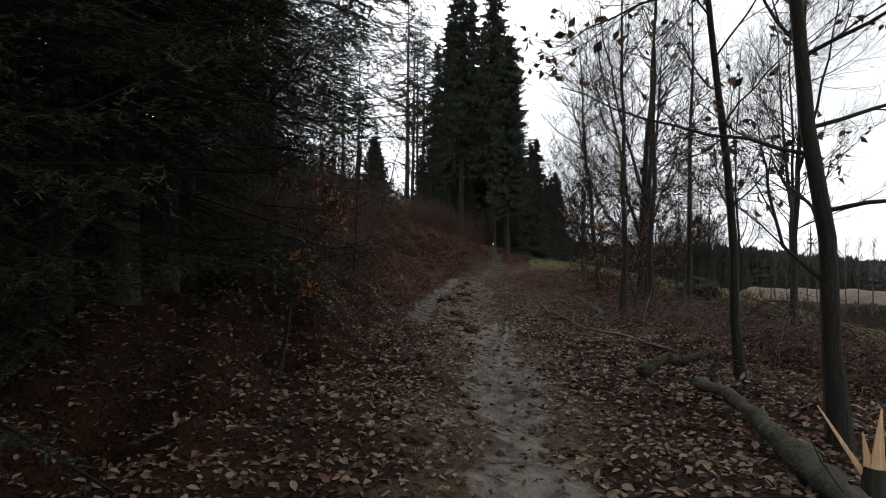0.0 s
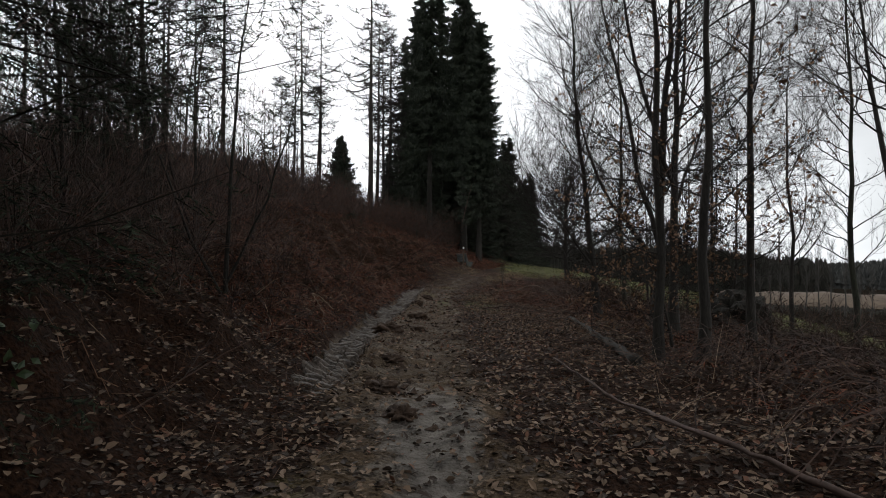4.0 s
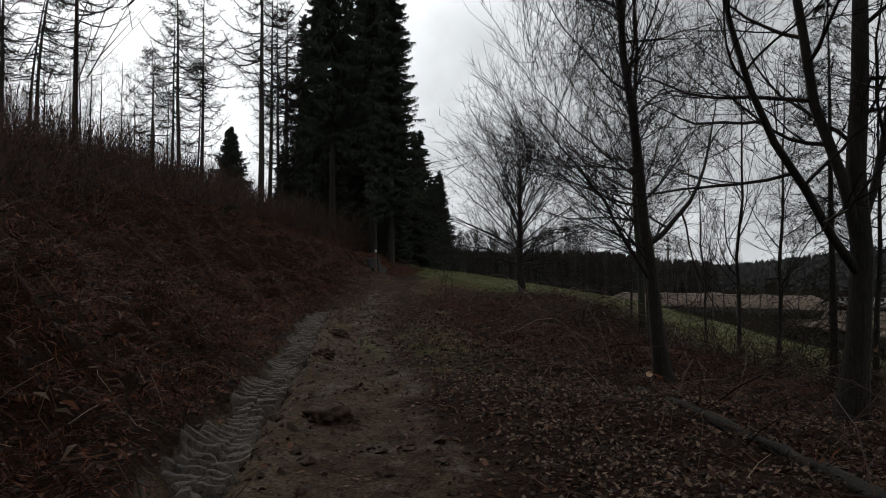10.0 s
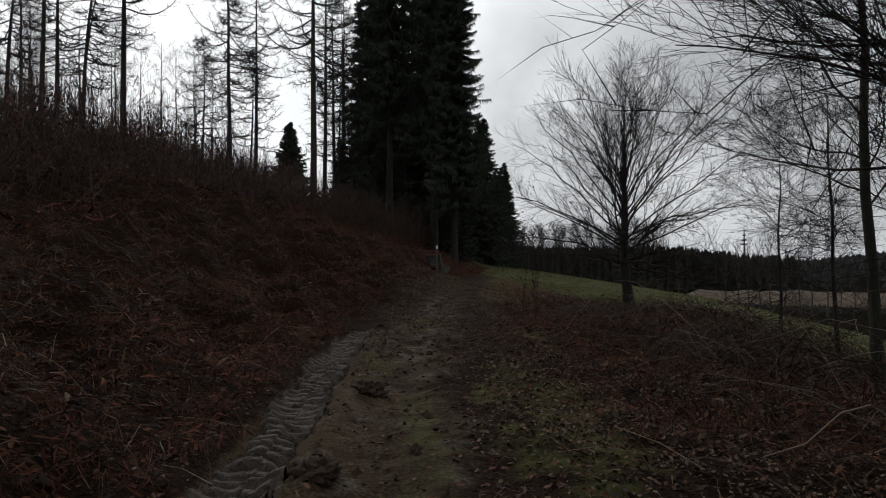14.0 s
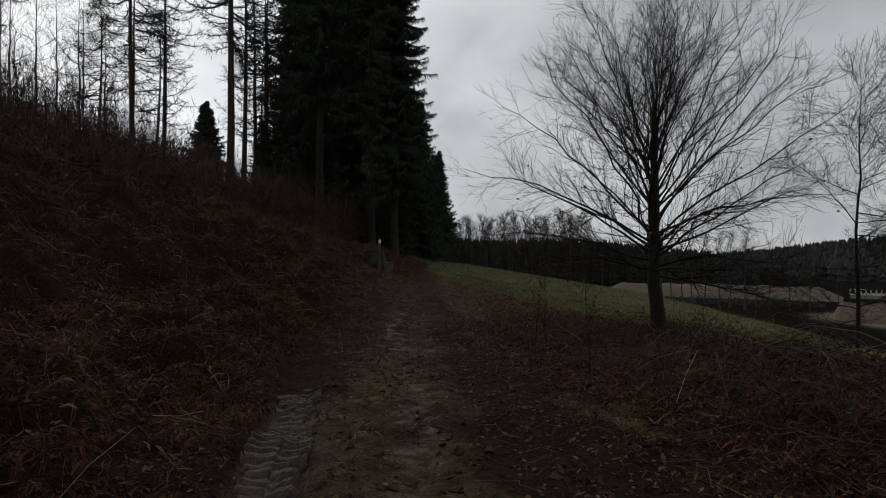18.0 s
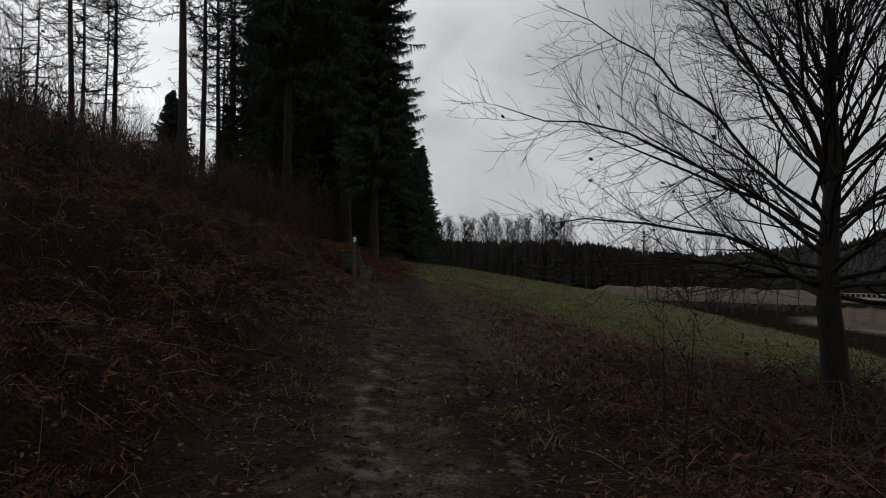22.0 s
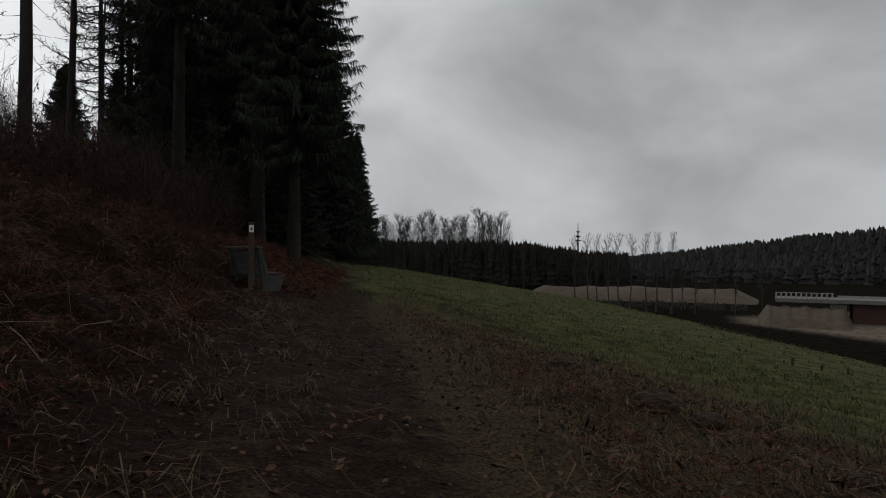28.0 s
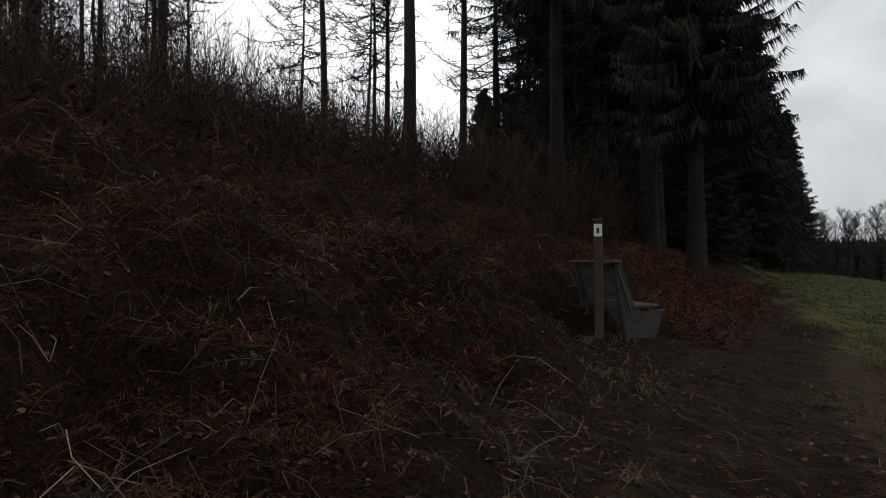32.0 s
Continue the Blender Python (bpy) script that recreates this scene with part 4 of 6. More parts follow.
SAPLING = broadleaf_meshes(5.2, 0.032, (0.05, 0.05), 0.3, 7, 1.7, 6, 4, 32, 0.6, 0, 0, crook=0.13, bark=BARK_DARK, stout=0.3, stems=((0.05, 180, 32, 8, 4.0, 0.022, 5), (0.09, 10, 30, 6, 3.6, 0.02, 4)))
for bx, by, bt in [(-1.84, 13.2, 0), (-2.9, 15.2, 70), (-3.4, 12.4, 140), (-4.4, 15.5, 220), (-4.6, 11.6, 300)]:
    broadleaf("sapling", bx, by, SAPLING, bt, "thin forked bare sapling on the bank", "sapling", "saplings on the bank")
WHIP = broadleaf_meshes(1.3, 0.012, (0.05, 0.0), 0.3, 5, 0.4, 3, 2, 35, 0.5, 0, 14, OAKLEAF, 0.05, sides=5)
for bx, by, bt in [(4.25, 32.2, 0), (4.9, 33.4, 90), (3.9, 29.5, 200)]:
    broadleaf("sapling", bx, by, WHIP, bt, "thin knee-high whip among dead bracken", "sapling", "whips beside the track")

# ---- low growth ----


def scatter(n, x0, x1, y0, y1, keep):
    """Up to n chance places in a box, thinned by keep(x, y) from 0 to 1."""
    x, y = rng.uniform(x0, x1, n), rng.uniform(y0, y1, n)
    k = rng.random(n) < keep(x, y)
    return x[k], y[k]


def clumps(x, y):
    """Tufts and hollows in the growth."""
    return 0.1 + 0.9 * smooth(-0.3, 0.4, np.sin(x * 1.9 + y * 0.7) * np.cos(y * 1.5 - x * 0.6) + 0.4 * np.sin(x * 4.3 - y * 3.1))


def fronds(pile, stalks, x, y, size, lying, plain=False, pairs=13, leaflet=0.25):
    """Dead bracken: arched midribs with narrow withered side leaflets."""
    k = len(x)
    az = rng.uniform(0, 2 * math.pi, k)
    out = np.stack([np.cos(az), np.sin(az), np.zeros(k)], -1)
    L = (size * rng.uniform(0.5, 1.4, k))[:, None]
    h = rng.uniform(0.1, 0.65, (k, 1)) * (1 - lying)
    m = 6 if plain else pairs
    s = np.linspace(0, 1, m + 2)
    base = np.stack([x, y, ground(x, y)], -1)
    P = base[:, None] + out[:, None] * (s[None, :, None] * L[:, None] * 0.85) + np.array([0, 0, 1.0]) * (L[:, None] * (h[:, None] * (2.4 * s - 2.1 * s ** 2)[None, :, None] + 0.06))
    P = P + np.cumsum(rng.normal(size=P.shape), 1) * (0.2 / (m + 2)) * L[:, None]
    knots = [0, (m + 1) // 3, 2 * (m + 1) // 3, m + 1]
    R = np.repeat(np.minimum(0.0035 * L, 0.004), 4, 1) * np.linspace(1, 0.4, 4)[None]
    tubes(stalks, P[:, knots], R, 3)
    T = unit(np.gradient(P, axis=1))
    S = unit(np.cross(T, np.array([0.0, 0.0, 1.0]) + 0.6 * rng.normal(size=(k, 1, 3))))
    for j in range(1, m + 1):
        for sg in (-1, 1):
            ln = L * ((0.32 if plain else leaflet) * (1.15 - j / (m + 2.0))) * rng.uniform(0.4, 1.2, (k, 1))
            d = unit(S[:, j] * sg + 0.4 * T[:, j] + np.array([0, 0, -0.6]) * rng.uniform(-0.3, 1.6, (k, 1)))
            w = T[:, j] * ln * rng.uniform(0.06, 0.12, (k, 1))
            a = P[:, j]
            if plain:
                pile.add(np.stack([a - w, a + w, a + d * ln], 1), np.arange(k)[:, None] * 3 + np.arange(3)[None])
                continue
            V = np.stack([a - w * 0.5, a + d * ln * 0.5 + w * 0.6 + rng.normal(size=(k, 3)) * ln * 0.02, a + d * ln + rng.normal(size=(k, 3)) * ln * 0.22, a + d * ln * 0.45 - w * 0.7], 1)
            i = np.arange(k)[:, None] * 4
            pile.add(V, np.concatenate([i + np.array([[0, 1, 3]]), i + np.array([[3, 1, 2]])]))


def stuff(name, mesh, label, category):
    return tagged(new(name, mesh), label, category, kind="stuff")


def bracken_zone(x, y):
    d = side(x, y)
    left = smooth(0.3, 0.55, -off_rut(x, y)) * smooth(9, 13, y + 2.0 * np.sin(x)) * smooth(1.0, 1.5, np.hypot(x - 3.75, (y - 47.8) * 0.36))
    return np.clip(left, 0, 1) * (1 - rut(x, y))


reseed(21)
bp, bs = Pile(), Pile()
fx, fy = scatter(19000, -7, 4, 8, 58, lambda x, y: bracken_zone(x, y) * clumps(x, y) * np.where(x > 2.5, (y > 44), 1.0) * (1 - 0.85 * smooth(4.5, 2.5, np.hypot(x - 2.6, y - 43.4))))
fronds(bp, bs, fx, fy, 0.5, 0.3)
fx, fy = scatter(7500, -30, 0, 16, 72, lambda x, y: smooth(5.5, 8, -side(x, y)))
fronds(bp, bs, fx, fy, 0.9, 0.2, True)
fx, fy = scatter(1800, 0, 8, 47, 62, lambda x, y: smooth(1.6, 2.6, -side(x, y)) * smooth(1.3, 1.8, np.hypot(x - 3.75, (y - 50.0) * 0.7)))
fronds(bp, bs, fx, fy, 0.6, 0.1)
fx, fy = scatter(4000, -3.5, 4.5, 36, 50, lambda x, y: bracken_zone(x, y) * clumps(x, y) * (1 - 0.85 * smooth(4.5, 2.5, np.hypot(x - 2.6, y - 43.4))))
fronds(bp, bs, fx, fy, 0.45, 0.3)
fx, fy = scatter(7000, -2.0, 4.5, 39.5, 48, lambda x, y: bracken_zone(x, y) * (0.35 + 0.65 * clumps(x, y)) * smooth(5.0, 3.0, np.hypot(x - 2.6, y - 43.4)))
fronds(bp, bs, fx, fy, 0.42, 0.35, pairs=22, leaflet=0.17)
fx, fy = scatter(3600, 3.6, 9.5, 51.4, 64, lambda x, y: smooth(0.1, 0.8, -side(x, y)) * smooth(0.55, 1.0, np.hypot(x - 4.2, y - 50.8)) * (0.4 + 0.6 * clumps(x, y)))
fronds(bp, bs, fx, fy, 0.75, 0.05)
fx, fy = scatter(5200, 2, 10, 22, 38.5, lambda x, y: smooth(1.5, 2.4, side(x, y)) * (1 - meadow(x, y)))
fronds(bp, bs, fx, fy, 0.5, 0.6)
fx, fy = scatter(1300, 2, 9, 6, 24, lambda x, y: smooth(2.4, 3.6, side(x, y)))
fronds(bp, bs, fx, fy, 0.55, 0.5)
fx, fy = scatter(2600, 3.5, 9, 36.5, 48, lambda x, y: smooth(1.2, 2.2, side(x, y)) * (1 - meadow(x, y)) * clumps(x, y))
fronds(bp, bs, fx, fy, 0.4, 0.7)
fx, fy = scatter(7000, -3.2, 1.2, 12.5, 36, lambda x, y: smooth(0.3, 0.5, -off_rut(x, y)) * (1 - smooth(1.6, 2.6, -off_rut(x, y))) * (1 - rut(x, y)))
fronds(bp, bs, fx, fy, 0.4, 0.45)
stuff("dead_bracken", bp.mesh("dead_bracken", BRACKEN), "collapsed rust-brown dead bracken covering the bank", "bracken")
stuff("bracken_stalks", bs.mesh("bracken_stalks", FERNSTALK), "thin brown stalks of dead bracken", "stalks")

# withered leaflets and bits of frond matted over the bank and the verge
mt, mp2 = Pile(), Pile()
for pile, count, lo, hi in ((mt, 95000, 0.035, 0.12), (mp2, 30000, 0.04, 0.14)):
    x1, y1 = scatter(count, -6.5, 9.5, 9.5, 50, lambda x, y: np.maximum(bracken_zone(x, y) * (1 - smooth(3.5, 5.5, -side(x, y))), 0.75 * smooth(1.1, 1.9, side(x, y)) * smooth(19, 24, y) * (1 - meadow(x, y))) * (0.3 + 0.7 * clumps(x * 1.7, y * 1.7)) * np.where(np.abs(side(x, y)) < 4.5, 1, 0.5))
    k = len(x1)
    up = rng.random(k) ** 1.6 * np.where(side(x1, y1) < 0, 0.3, 0.12)
    p0 = np.stack([x1, y1, ground(x1, y1) + 0.015 + up], -1)
    L = rng.uniform(lo, hi, (k, 1)) * (1 - 0.55 * smooth(5.0, 3.0, np.hypot(x1 - 2.6, y1 - 43.4)))[:, None]
    d = unit(np.stack([rng.normal(size=k) + np.where(side(x1, y1) < 0, 0.7, 0.0), rng.normal(size=k), rng.normal(size=k) * 0.35 - 0.35 * (up > 0.05)], -1))
    w = unit(np.cross(d, rng.normal(size=(k, 3)) * 0.6 + np.array([0, 0, 1.0]))) * L * rng.uniform(0.05, 0.16, (k, 1))
    m1 = p0 + d * L * 0.5 + np.array([0, 0, 0.12]) * L
    p2 = p0 + d * L + rng.normal(size=(k, 3)) * L * 0.15
    i = np.arange(k)[:, None] * 5
    pile.add(np.stack([p0 - w * 0.4, p0 + w * 0.4, m1 + w, m1 - w, p2], 1), i + np.array([[0, 1, 2, 3]]))
    pile.f.append(np.concatenate([i + np.array([[3, 2, 4]])]) + pile.n - 5 * k)
stuff("bracken_mat", mt.mesh("bracken_mat", BRACKEN), "matted rust-brown scraps of dead bracken", "bracken")
stuff("pale_bracken_scraps", mp2.mesh("pale_bracken_scraps", FERNPALE), "paler dry scraps of frond over the bracken", "bracken")

# bleached fern fronds lying on the bank at the end of the walk
pf, ps = Pile(), Pile()
fx, fy = scatter(190, 0.2, 3.8, 42.0, 48.0, lambda x, y: smooth(0.5, 1.2, -side(x, y)) * clumps(x * 1.3, y * 1.3))
fronds(pf, ps, fx, fy, 0.6, 0.45, pairs=26, leaflet=0.16)
stuff("bleached_fern", pf.mesh("bleached_fern", FERNPALE), "bleached curled fern fronds lying over dark bracken", "fern")
stuff("fern_midribs", ps.mesh("fern_midribs", STALK), "pale midribs of dead fern", "stalks")

reseed(22)
# pale broken stalks standing out of the bracken and the verge
st = Pile()
x1, y1 = scatter(4200, -9, 9, 8, 52, lambda x, y: smooth(1.3, 2.2, np.abs(side(x, y))) * (1 - meadow(x, y)) * 0.8)
k = len(x1)
b0 = np.stack([x1, y1, ground(x1, y1)], -1)
dr = unit(rng.normal(size=(k, 3)) * np.array([1, 1, 0.35]) + np.array([0, 0, 0.35]))
ln = rng.uniform(0.15, 0.75, (k, 1))
bend = rng.normal(size=(k, 3)) * 0.12
Pn = np.stack([b0, b0 + dr * ln * 0.5 + bend * ln, b0 + dr * ln + bend * ln * 2.0 - np.array([0, 0, 0.15]) * ln], 1)
tubes(st, Pn, np.repeat(rng.uniform(0.0015, 0.004, (k, 1)), 3, 1) * np.array([[1, 0.8, 0.5]]), 3)
x2, y2 = scatter(20000, -5, 8.5, 9, 52, lambda x, y: np.maximum(smooth(0.35, 1.0, np.abs(side(x, y) + 0.1)), 0.6 * smooth(31, 37, y)) * (1 - rut(x, y)) * (1 - meadow(x, y)) * (0.4 + 0.6 * smooth(-0.4, 0.6, np.sin(x * 1.9 + y) * np.cos(y * 1.3))))
k = len(x2)
az = rng.uniform(0, 2 * math.pi, k)
ln = rng.uniform(0.08, 0.4, (k, 1))
c0 = np.stack([x2, y2], -1)
dv = np.stack([np.cos(az), np.sin(az)], -1) * ln
bow = np.stack([-dv[:, 1], dv[:, 0]], -1) * rng.normal(size=(k, 1)) * 0.25
q = [c0, c0 + dv * 0.5 + bow, c0 + dv]
raise_ = [0.01, 0.05, 0.015]
Pn = np.stack([np.concatenate([p, (ground(p[:, 0], p[:, 1]) + u + rng.uniform(0, 0.08, k) * smooth(1.2, 2, np.abs(side(x2, y2))))[:, None]], 1) for p, u in zip(q, raise_)], 1)
# pale strands lying over the bracken, combed downhill
x3, y3 = scatter(8500, -8, 4, 10, 53, lambda x, y: bracken_zone(x, y) * (0.2 + 0.8 * smooth(0.1, 0.7, np.sin(x * 2.3 + y * 1.1) * np.cos(y * 1.9 - x))))
k3 = len(x3)
b3 = np.stack([x3, y3, ground(x3, y3) + rng.uniform(0.04, 0.3, k3)], -1)
d3 = unit(np.stack([rng.normal(size=k3) + 0.9, rng.normal(size=k3), -0.25 + 0.3 * rng.normal(size=k3)], -1)) * rng.uniform(0.1, 0.45, (k3, 1))
tubes(st, np.stack([b3, b3 + d3 * 0.5 + rng.normal(size=(k3, 3)) * 0.02, b3 + d3 - np.array([0, 0, 0.05])], 1), np.repeat(rng.uniform(0.0015, 0.0038, (k3, 1)), 3, 1), 3)
strands = Pile()
tubes(strands, Pn, np.repeat(rng.uniform(0.0015, 0.0035, (k, 1)), 3, 1), 3)
stuff("fern_litter", strands.mesh("fern_litter", FERNSTALK), "thin broken fern stems lying on the verge", "litter")
stuff("dead_stalks", st.mesh("dead_stalks", STALK), "pale broken stalks leaning out of the bracken", "stalks")

def flat_leaves(pile, at, d, n, size):
    """Oval leaves lying on the ground, folded along the midrib and curled at the rim."""
    k = len(at)
    s = unit(np.cross(d, n))
    c = rng.uniform(0.02, 0.3, (k, 1))
    w = rng.uniform(0.24, 0.36, (k, 1))
    p = [at, at + d * size * 0.32 + s * size * w + n * size * c, at + d * size * 0.7 + s * size * w * 0.8 + n * size * c, at + d * size + n * size * 0.1,
         at + d * size * 0.7 - s * size * w * 0.8 + n * size * c * 0.8, at + d * size * 0.32 - s * size * w + n * size * c * 0.8]
    i = np.arange(k)[:, None] * 6
    pile.add(np.stack(p, 1), np.concatenate([i + np.array([[0, 1, 2, 3]]), i + np.array([[0, 3, 4, 5]])]))


reseed(23)
# fallen leaves
lv = Pile()
lx, ly = scatter(42000, -3.5, 5.5, 1.0, 16, lambda x, y: (1 - 0.8 * np.exp(-((side(x, y) - 0.05) / 0.32) ** 2)) * (1 - 0.8 * smooth(8, 15, y)))
l2 = scatter(26000, -4.5, 6.5, 8.0, 50, lambda x, y: (0.25 + 0.35 * smooth(24, 32, y) + 0.75 * smooth(0.5, 1.2, np.abs(side(x, y) + 0.1))) * (1 - meadow(x, y)) * (1 - 0.6 * smooth(14, 22, y)) * (1 - 0.75 * smooth(32, 40, y)) * (1 - 0.85 * rut(x, y)) * (1 - 0.75 * smooth(1.2, 1.8, -side(x, y)) * smooth(11, 15, y)))
lx, ly = np.concatenate([lx, l2[0]]), np.concatenate([ly, l2[1]])
at = np.stack([lx, ly, ground(lx, ly) + 0.012], -1)
k = len(at)
az = rng.uniform(0, 2 * math.pi, k)
d = np.stack([np.cos(az), np.sin(az), rng.normal(size=k) * 0.25], -1)
n = unit(np.array([0, 0, 1.0]) + 0.35 * rng.normal(size=(k, 3)))
flat_leaves(lv, at, d, n, rng.uniform(0.03, 0.075, (k, 1)) * np.where(ly > 14, 0.7, 1.0)[:, None])
sx, sy = scatter(56000, 1.2, 7.5, 12.5, 28, lambda x, y: smooth(12.5, 16, y) * smooth(0.5, 1.4, side(x, y) - 0.15 * np.sin(y * 1.9)) * (1 - 0.5 * smooth(4.2, 5.5, side(x, y))) * (1 - smooth(23, 28, y)) * (0.5 + 0.5 * clumps(x * 1.3 + 3, y)))
at = np.stack([sx, sy, ground(sx, sy) + 0.01 + 0.03 * rng.random(len(sx))], -1)
k = len(at)
az = rng.uniform(0, 2 * math.pi, k)
d = np.stack([np.cos(az), np.sin(az), rng.normal(size=k) * 0.4], -1)
flat_leaves(lv, at, d, unit(np.array([0, 0, 1.0]) + 0.6 * rng.normal(size=(k, 3))), rng.uniform(0.02, 0.05, (k, 1)))
rl = Pile()
lx, ly = scatter(70000, -3.0, 6.5, 2.0, 50, lambda x, y: (0.12 + 0.2 * smooth(11, 14, y) + 0.2 * smooth(22, 30, y) + 0.68 * smooth(0.45, 1.1, np.abs(side(x, y) + 0.05))) * (1 - meadow(x, y)) * (1 - 0.55 * smooth(20, 30, y)) * (1 - 0.9 * rut(x, y)))
at = np.stack([lx, ly, ground(lx, ly) + 0.008], -1)
k = len(at)
az = rng.uniform(0, 2 * math.pi, k)
d = np.stack([np.cos(az), np.sin(az), rng.normal(size=k) * 0.3], -1)
n = unit(np.array([0, 0, 1.0]) + 0.45 * rng.normal(size=(k, 3)))
flat_leaves(rl, at, d, n, rng.uniform(0.03, 0.065, (k, 1)))
stuff("rotting_leaves", rl.mesh("rotting_leaves", LITTER), "dark rotting leaves along the verges", "leaves")
stuff("fallen_leaves", lv.mesh("fallen_leaves", LEAF), "damp brown fallen leaves strewn over the track", "leaves")


def blades(pile, x, y, height, lean=0.6, width=0.004):
    k = len(x)
    b = np.stack([x, y, ground(x, y)], -1)
    az = rng.uniform(0, 2 * math.pi, k)
    o = np.stack([np.cos(az), np.sin(az), np.zeros(k)], -1)
    h = (height * rng.uniform(0.5, 1.4, k))[:, None]
    s = np.stack([-o[:, 1], o[:, 0], o[:, 2]], -1) * width * rng.uniform(0.6, 1.5, (k, 1))
    e = lean * rng.uniform(0.2, 1.8, (k, 1))
    m = b + np.array([0, 0, 0.62]) * h + o * h * e * 0.35
    t = b + np.array([0, 0, 1.0]) * h * np.maximum(1 - e * 0.5, 0.1) + o * h * e
    V = np.stack([b - s, b + s, m + s * 0.8, m - s * 0.8, t], 1)
    i = np.arange(k)[:, None] * 5
    pile.add(V, i + np.array([[0, 1, 2]]))
    pile.add(np.zeros((0, 3)), np.zeros((0, 3), int))
    pile.f.append(np.concatenate([i + np.array([[0, 2, 3]]), i + np.array([[3, 2, 4]])]) + pile.n - 5 * k)


reseed(24)
gp = Pile()
gx, gy = scatter(42000, 5.5, 20, 35.5, 60, lambda x, y: meadow(x, y) * (1 - 0.7 * smooth(12, 22, x)) * (1 - 0.6 * smooth(45, 60, y)))
blades(gp, gx, gy, 0.075, 1.0, 0.006)
gx, gy = scatter(14000, 9, 46, 36, 110, lambda x, y: meadow(x, y) * smooth(8, 14, x + 0.3 * (y - 40)))
blades(gp, gx, gy, 0.12, 1.0, 0.02)
stuff("meadow_grass", gp.mesh("meadow_grass", GRASS), "short green grass of the sloping meadow", "grass")
sp = Pile()
gx, gy = scatter(20000, 2.5, 11, 31, 56, lambda x, y: smooth(0.9, 2.0, side(x, y)) * (1 - 0.9 * meadow(x, y)) * smooth(31, 38, y))
blades(sp, gx, gy, 0.14, 1.7, 0.0045)
# tufts on the mossy parts of the track
gx, gy = scatter(7000, 0.5, 5, 19, 36, lambda x, y: smooth(0.0, 0.9, np.sin(y * 0.83 + 1.0) * np.cos(x * 1.9 + y * 0.31) + 0.4 * np.sin(x * 5.1 + y * 2.3)) * (1 - smooth(0.9, 1.9, np.abs(side(x, y) - 0.8))))
blades(sp, gx, gy, 0.05, 1.6, 0.004)
gx, gy = scatter(3500, -1, 5, 30, 50, lambda x, y: smooth(0.5, 1.2, -side(x, y)) * (1 - smooth(1.6, 2.6, -side(x, y))) * smooth(30, 40, y))
blades(sp, gx, gy, 0.11, 1.7, 0.004)
gx, gy = scatter(16000, 7, 20, 37, 60, lambda x, y: meadow(x, y) * smooth(-0.2, 0.7, np.sin(x * 0.9 + 0.4 * y) * np.cos(y * 0.7 - x * 0.3)) * (1 - 0.5 * smooth(10, 18, x)))
blades(sp, gx, gy, 0.09, 1.6, 0.005)
gx, gy = scatter(15000, 6.5, 14, 37, 58, lambda x, y: meadow(x, y) * smooth(0.0, 0.6, np.sin(x * 1.3 + 0.6 * y) * np.cos(y * 0.9 - x * 0.4) + 0.35 * np.sin(3.7 * x + 2.9 * y)) * (1 - smooth(1.5, 5.0, x - 8.0)))
blades(sp, gx, gy, 0.12, 1.8, 0.005)
# pale tufts along the meadow edge and the late part of the track
tf = Pile()
tx, ty = scatter(2600, 4.6, 14, 37.5, 56, lambda x, y: smooth(-3.2, -1.6, x - np.interp(y, EDGE_Y, EDGE_X)) * smooth(1.0, 1.6, side(x, y)) * (1 - smooth(0.2, 2.4, x - np.interp(y, EDGE_Y, EDGE_X))) * smooth(-0.5, 0.6, np.sin(x * 1.7 + y) * np.cos(y * 1.1)))
t2 = scatter(240, 1.5, 7.6, 33, 51, lambda x, y: smooth(0.2, 0.6, np.abs(side(x, y) - 0.2)) * (1 - smooth(1.4, 2.2, np.abs(side(x, y) - 0.4))) * smooth(-0.3, 0.6, np.sin(x * 2.1 + y * 0.7) * np.cos(y * 1.7 - x)))
t3 = scatter(300, -0.5, 4.2, 38, 51, lambda x, y: smooth(1.0, 1.5, -side(x, y)) * (1 - smooth(2.2, 3.5, -side(x, y))) * smooth(0.0, 0.6, np.sin(x * 2.4 - y * 0.9)))
tx, ty = np.concatenate([tx, t2[0], t3[0]]), np.concatenate([ty, t2[1], t3[1]])
n1 = 26
spread_ = rng.uniform(0.03, 0.13, len(tx))
gx = np.repeat(tx, n1) + rng.normal(size=len(tx) * n1) * np.repeat(spread_, n1)
gy = np.repeat(ty, n1) + rng.normal(size=len(tx) * n1) * np.repeat(spread_, n1)
blades(tf, gx, gy, 0.13, 1.5, 0.003)
stuff("grass_tufts", tf.mesh("grass_tufts", TUFT), "tufts of bleached grass by track and meadow", "grass")
stuff("dry_grass", sp.mesh("dry_grass", STRAW), "flattened straw-coloured dry grass by the track", "grass")

reseed(25)
# brambles and thin whips beside the track
br = Pile()
x1, y1 = scatter(3000, 2, 11, 5, 36, lambda x, y: smooth(1.9, 3.2, side(x, y)) * (1 - meadow(x, y)) * (0.35 + 0.65 * smooth(-0.2, 0.6, np.sin(x * 1.3 + 1) * np.cos(y * 0.8))))
k = len(x1)
b0 = np.stack([x1, y1, ground(x1, y1)], -1)
az = rng.uniform(0, 2 * math.pi, k)
o = np.stack([np.cos(az), np.sin(az), np.zeros(k)], -1)
s = np.linspace(0, 1, 6)
Lb = rng.uniform(0.5, 1.7, (k, 1, 1))
Pb = b0[:, None] + o[:, None] * s[None, :, None] * Lb + np.array([0, 0, 1.0]) * Lb * (rng.uniform(0.2, 1.5, (k, 1, 1)) * (s - s ** 2)[None, :, None] + 0.02)
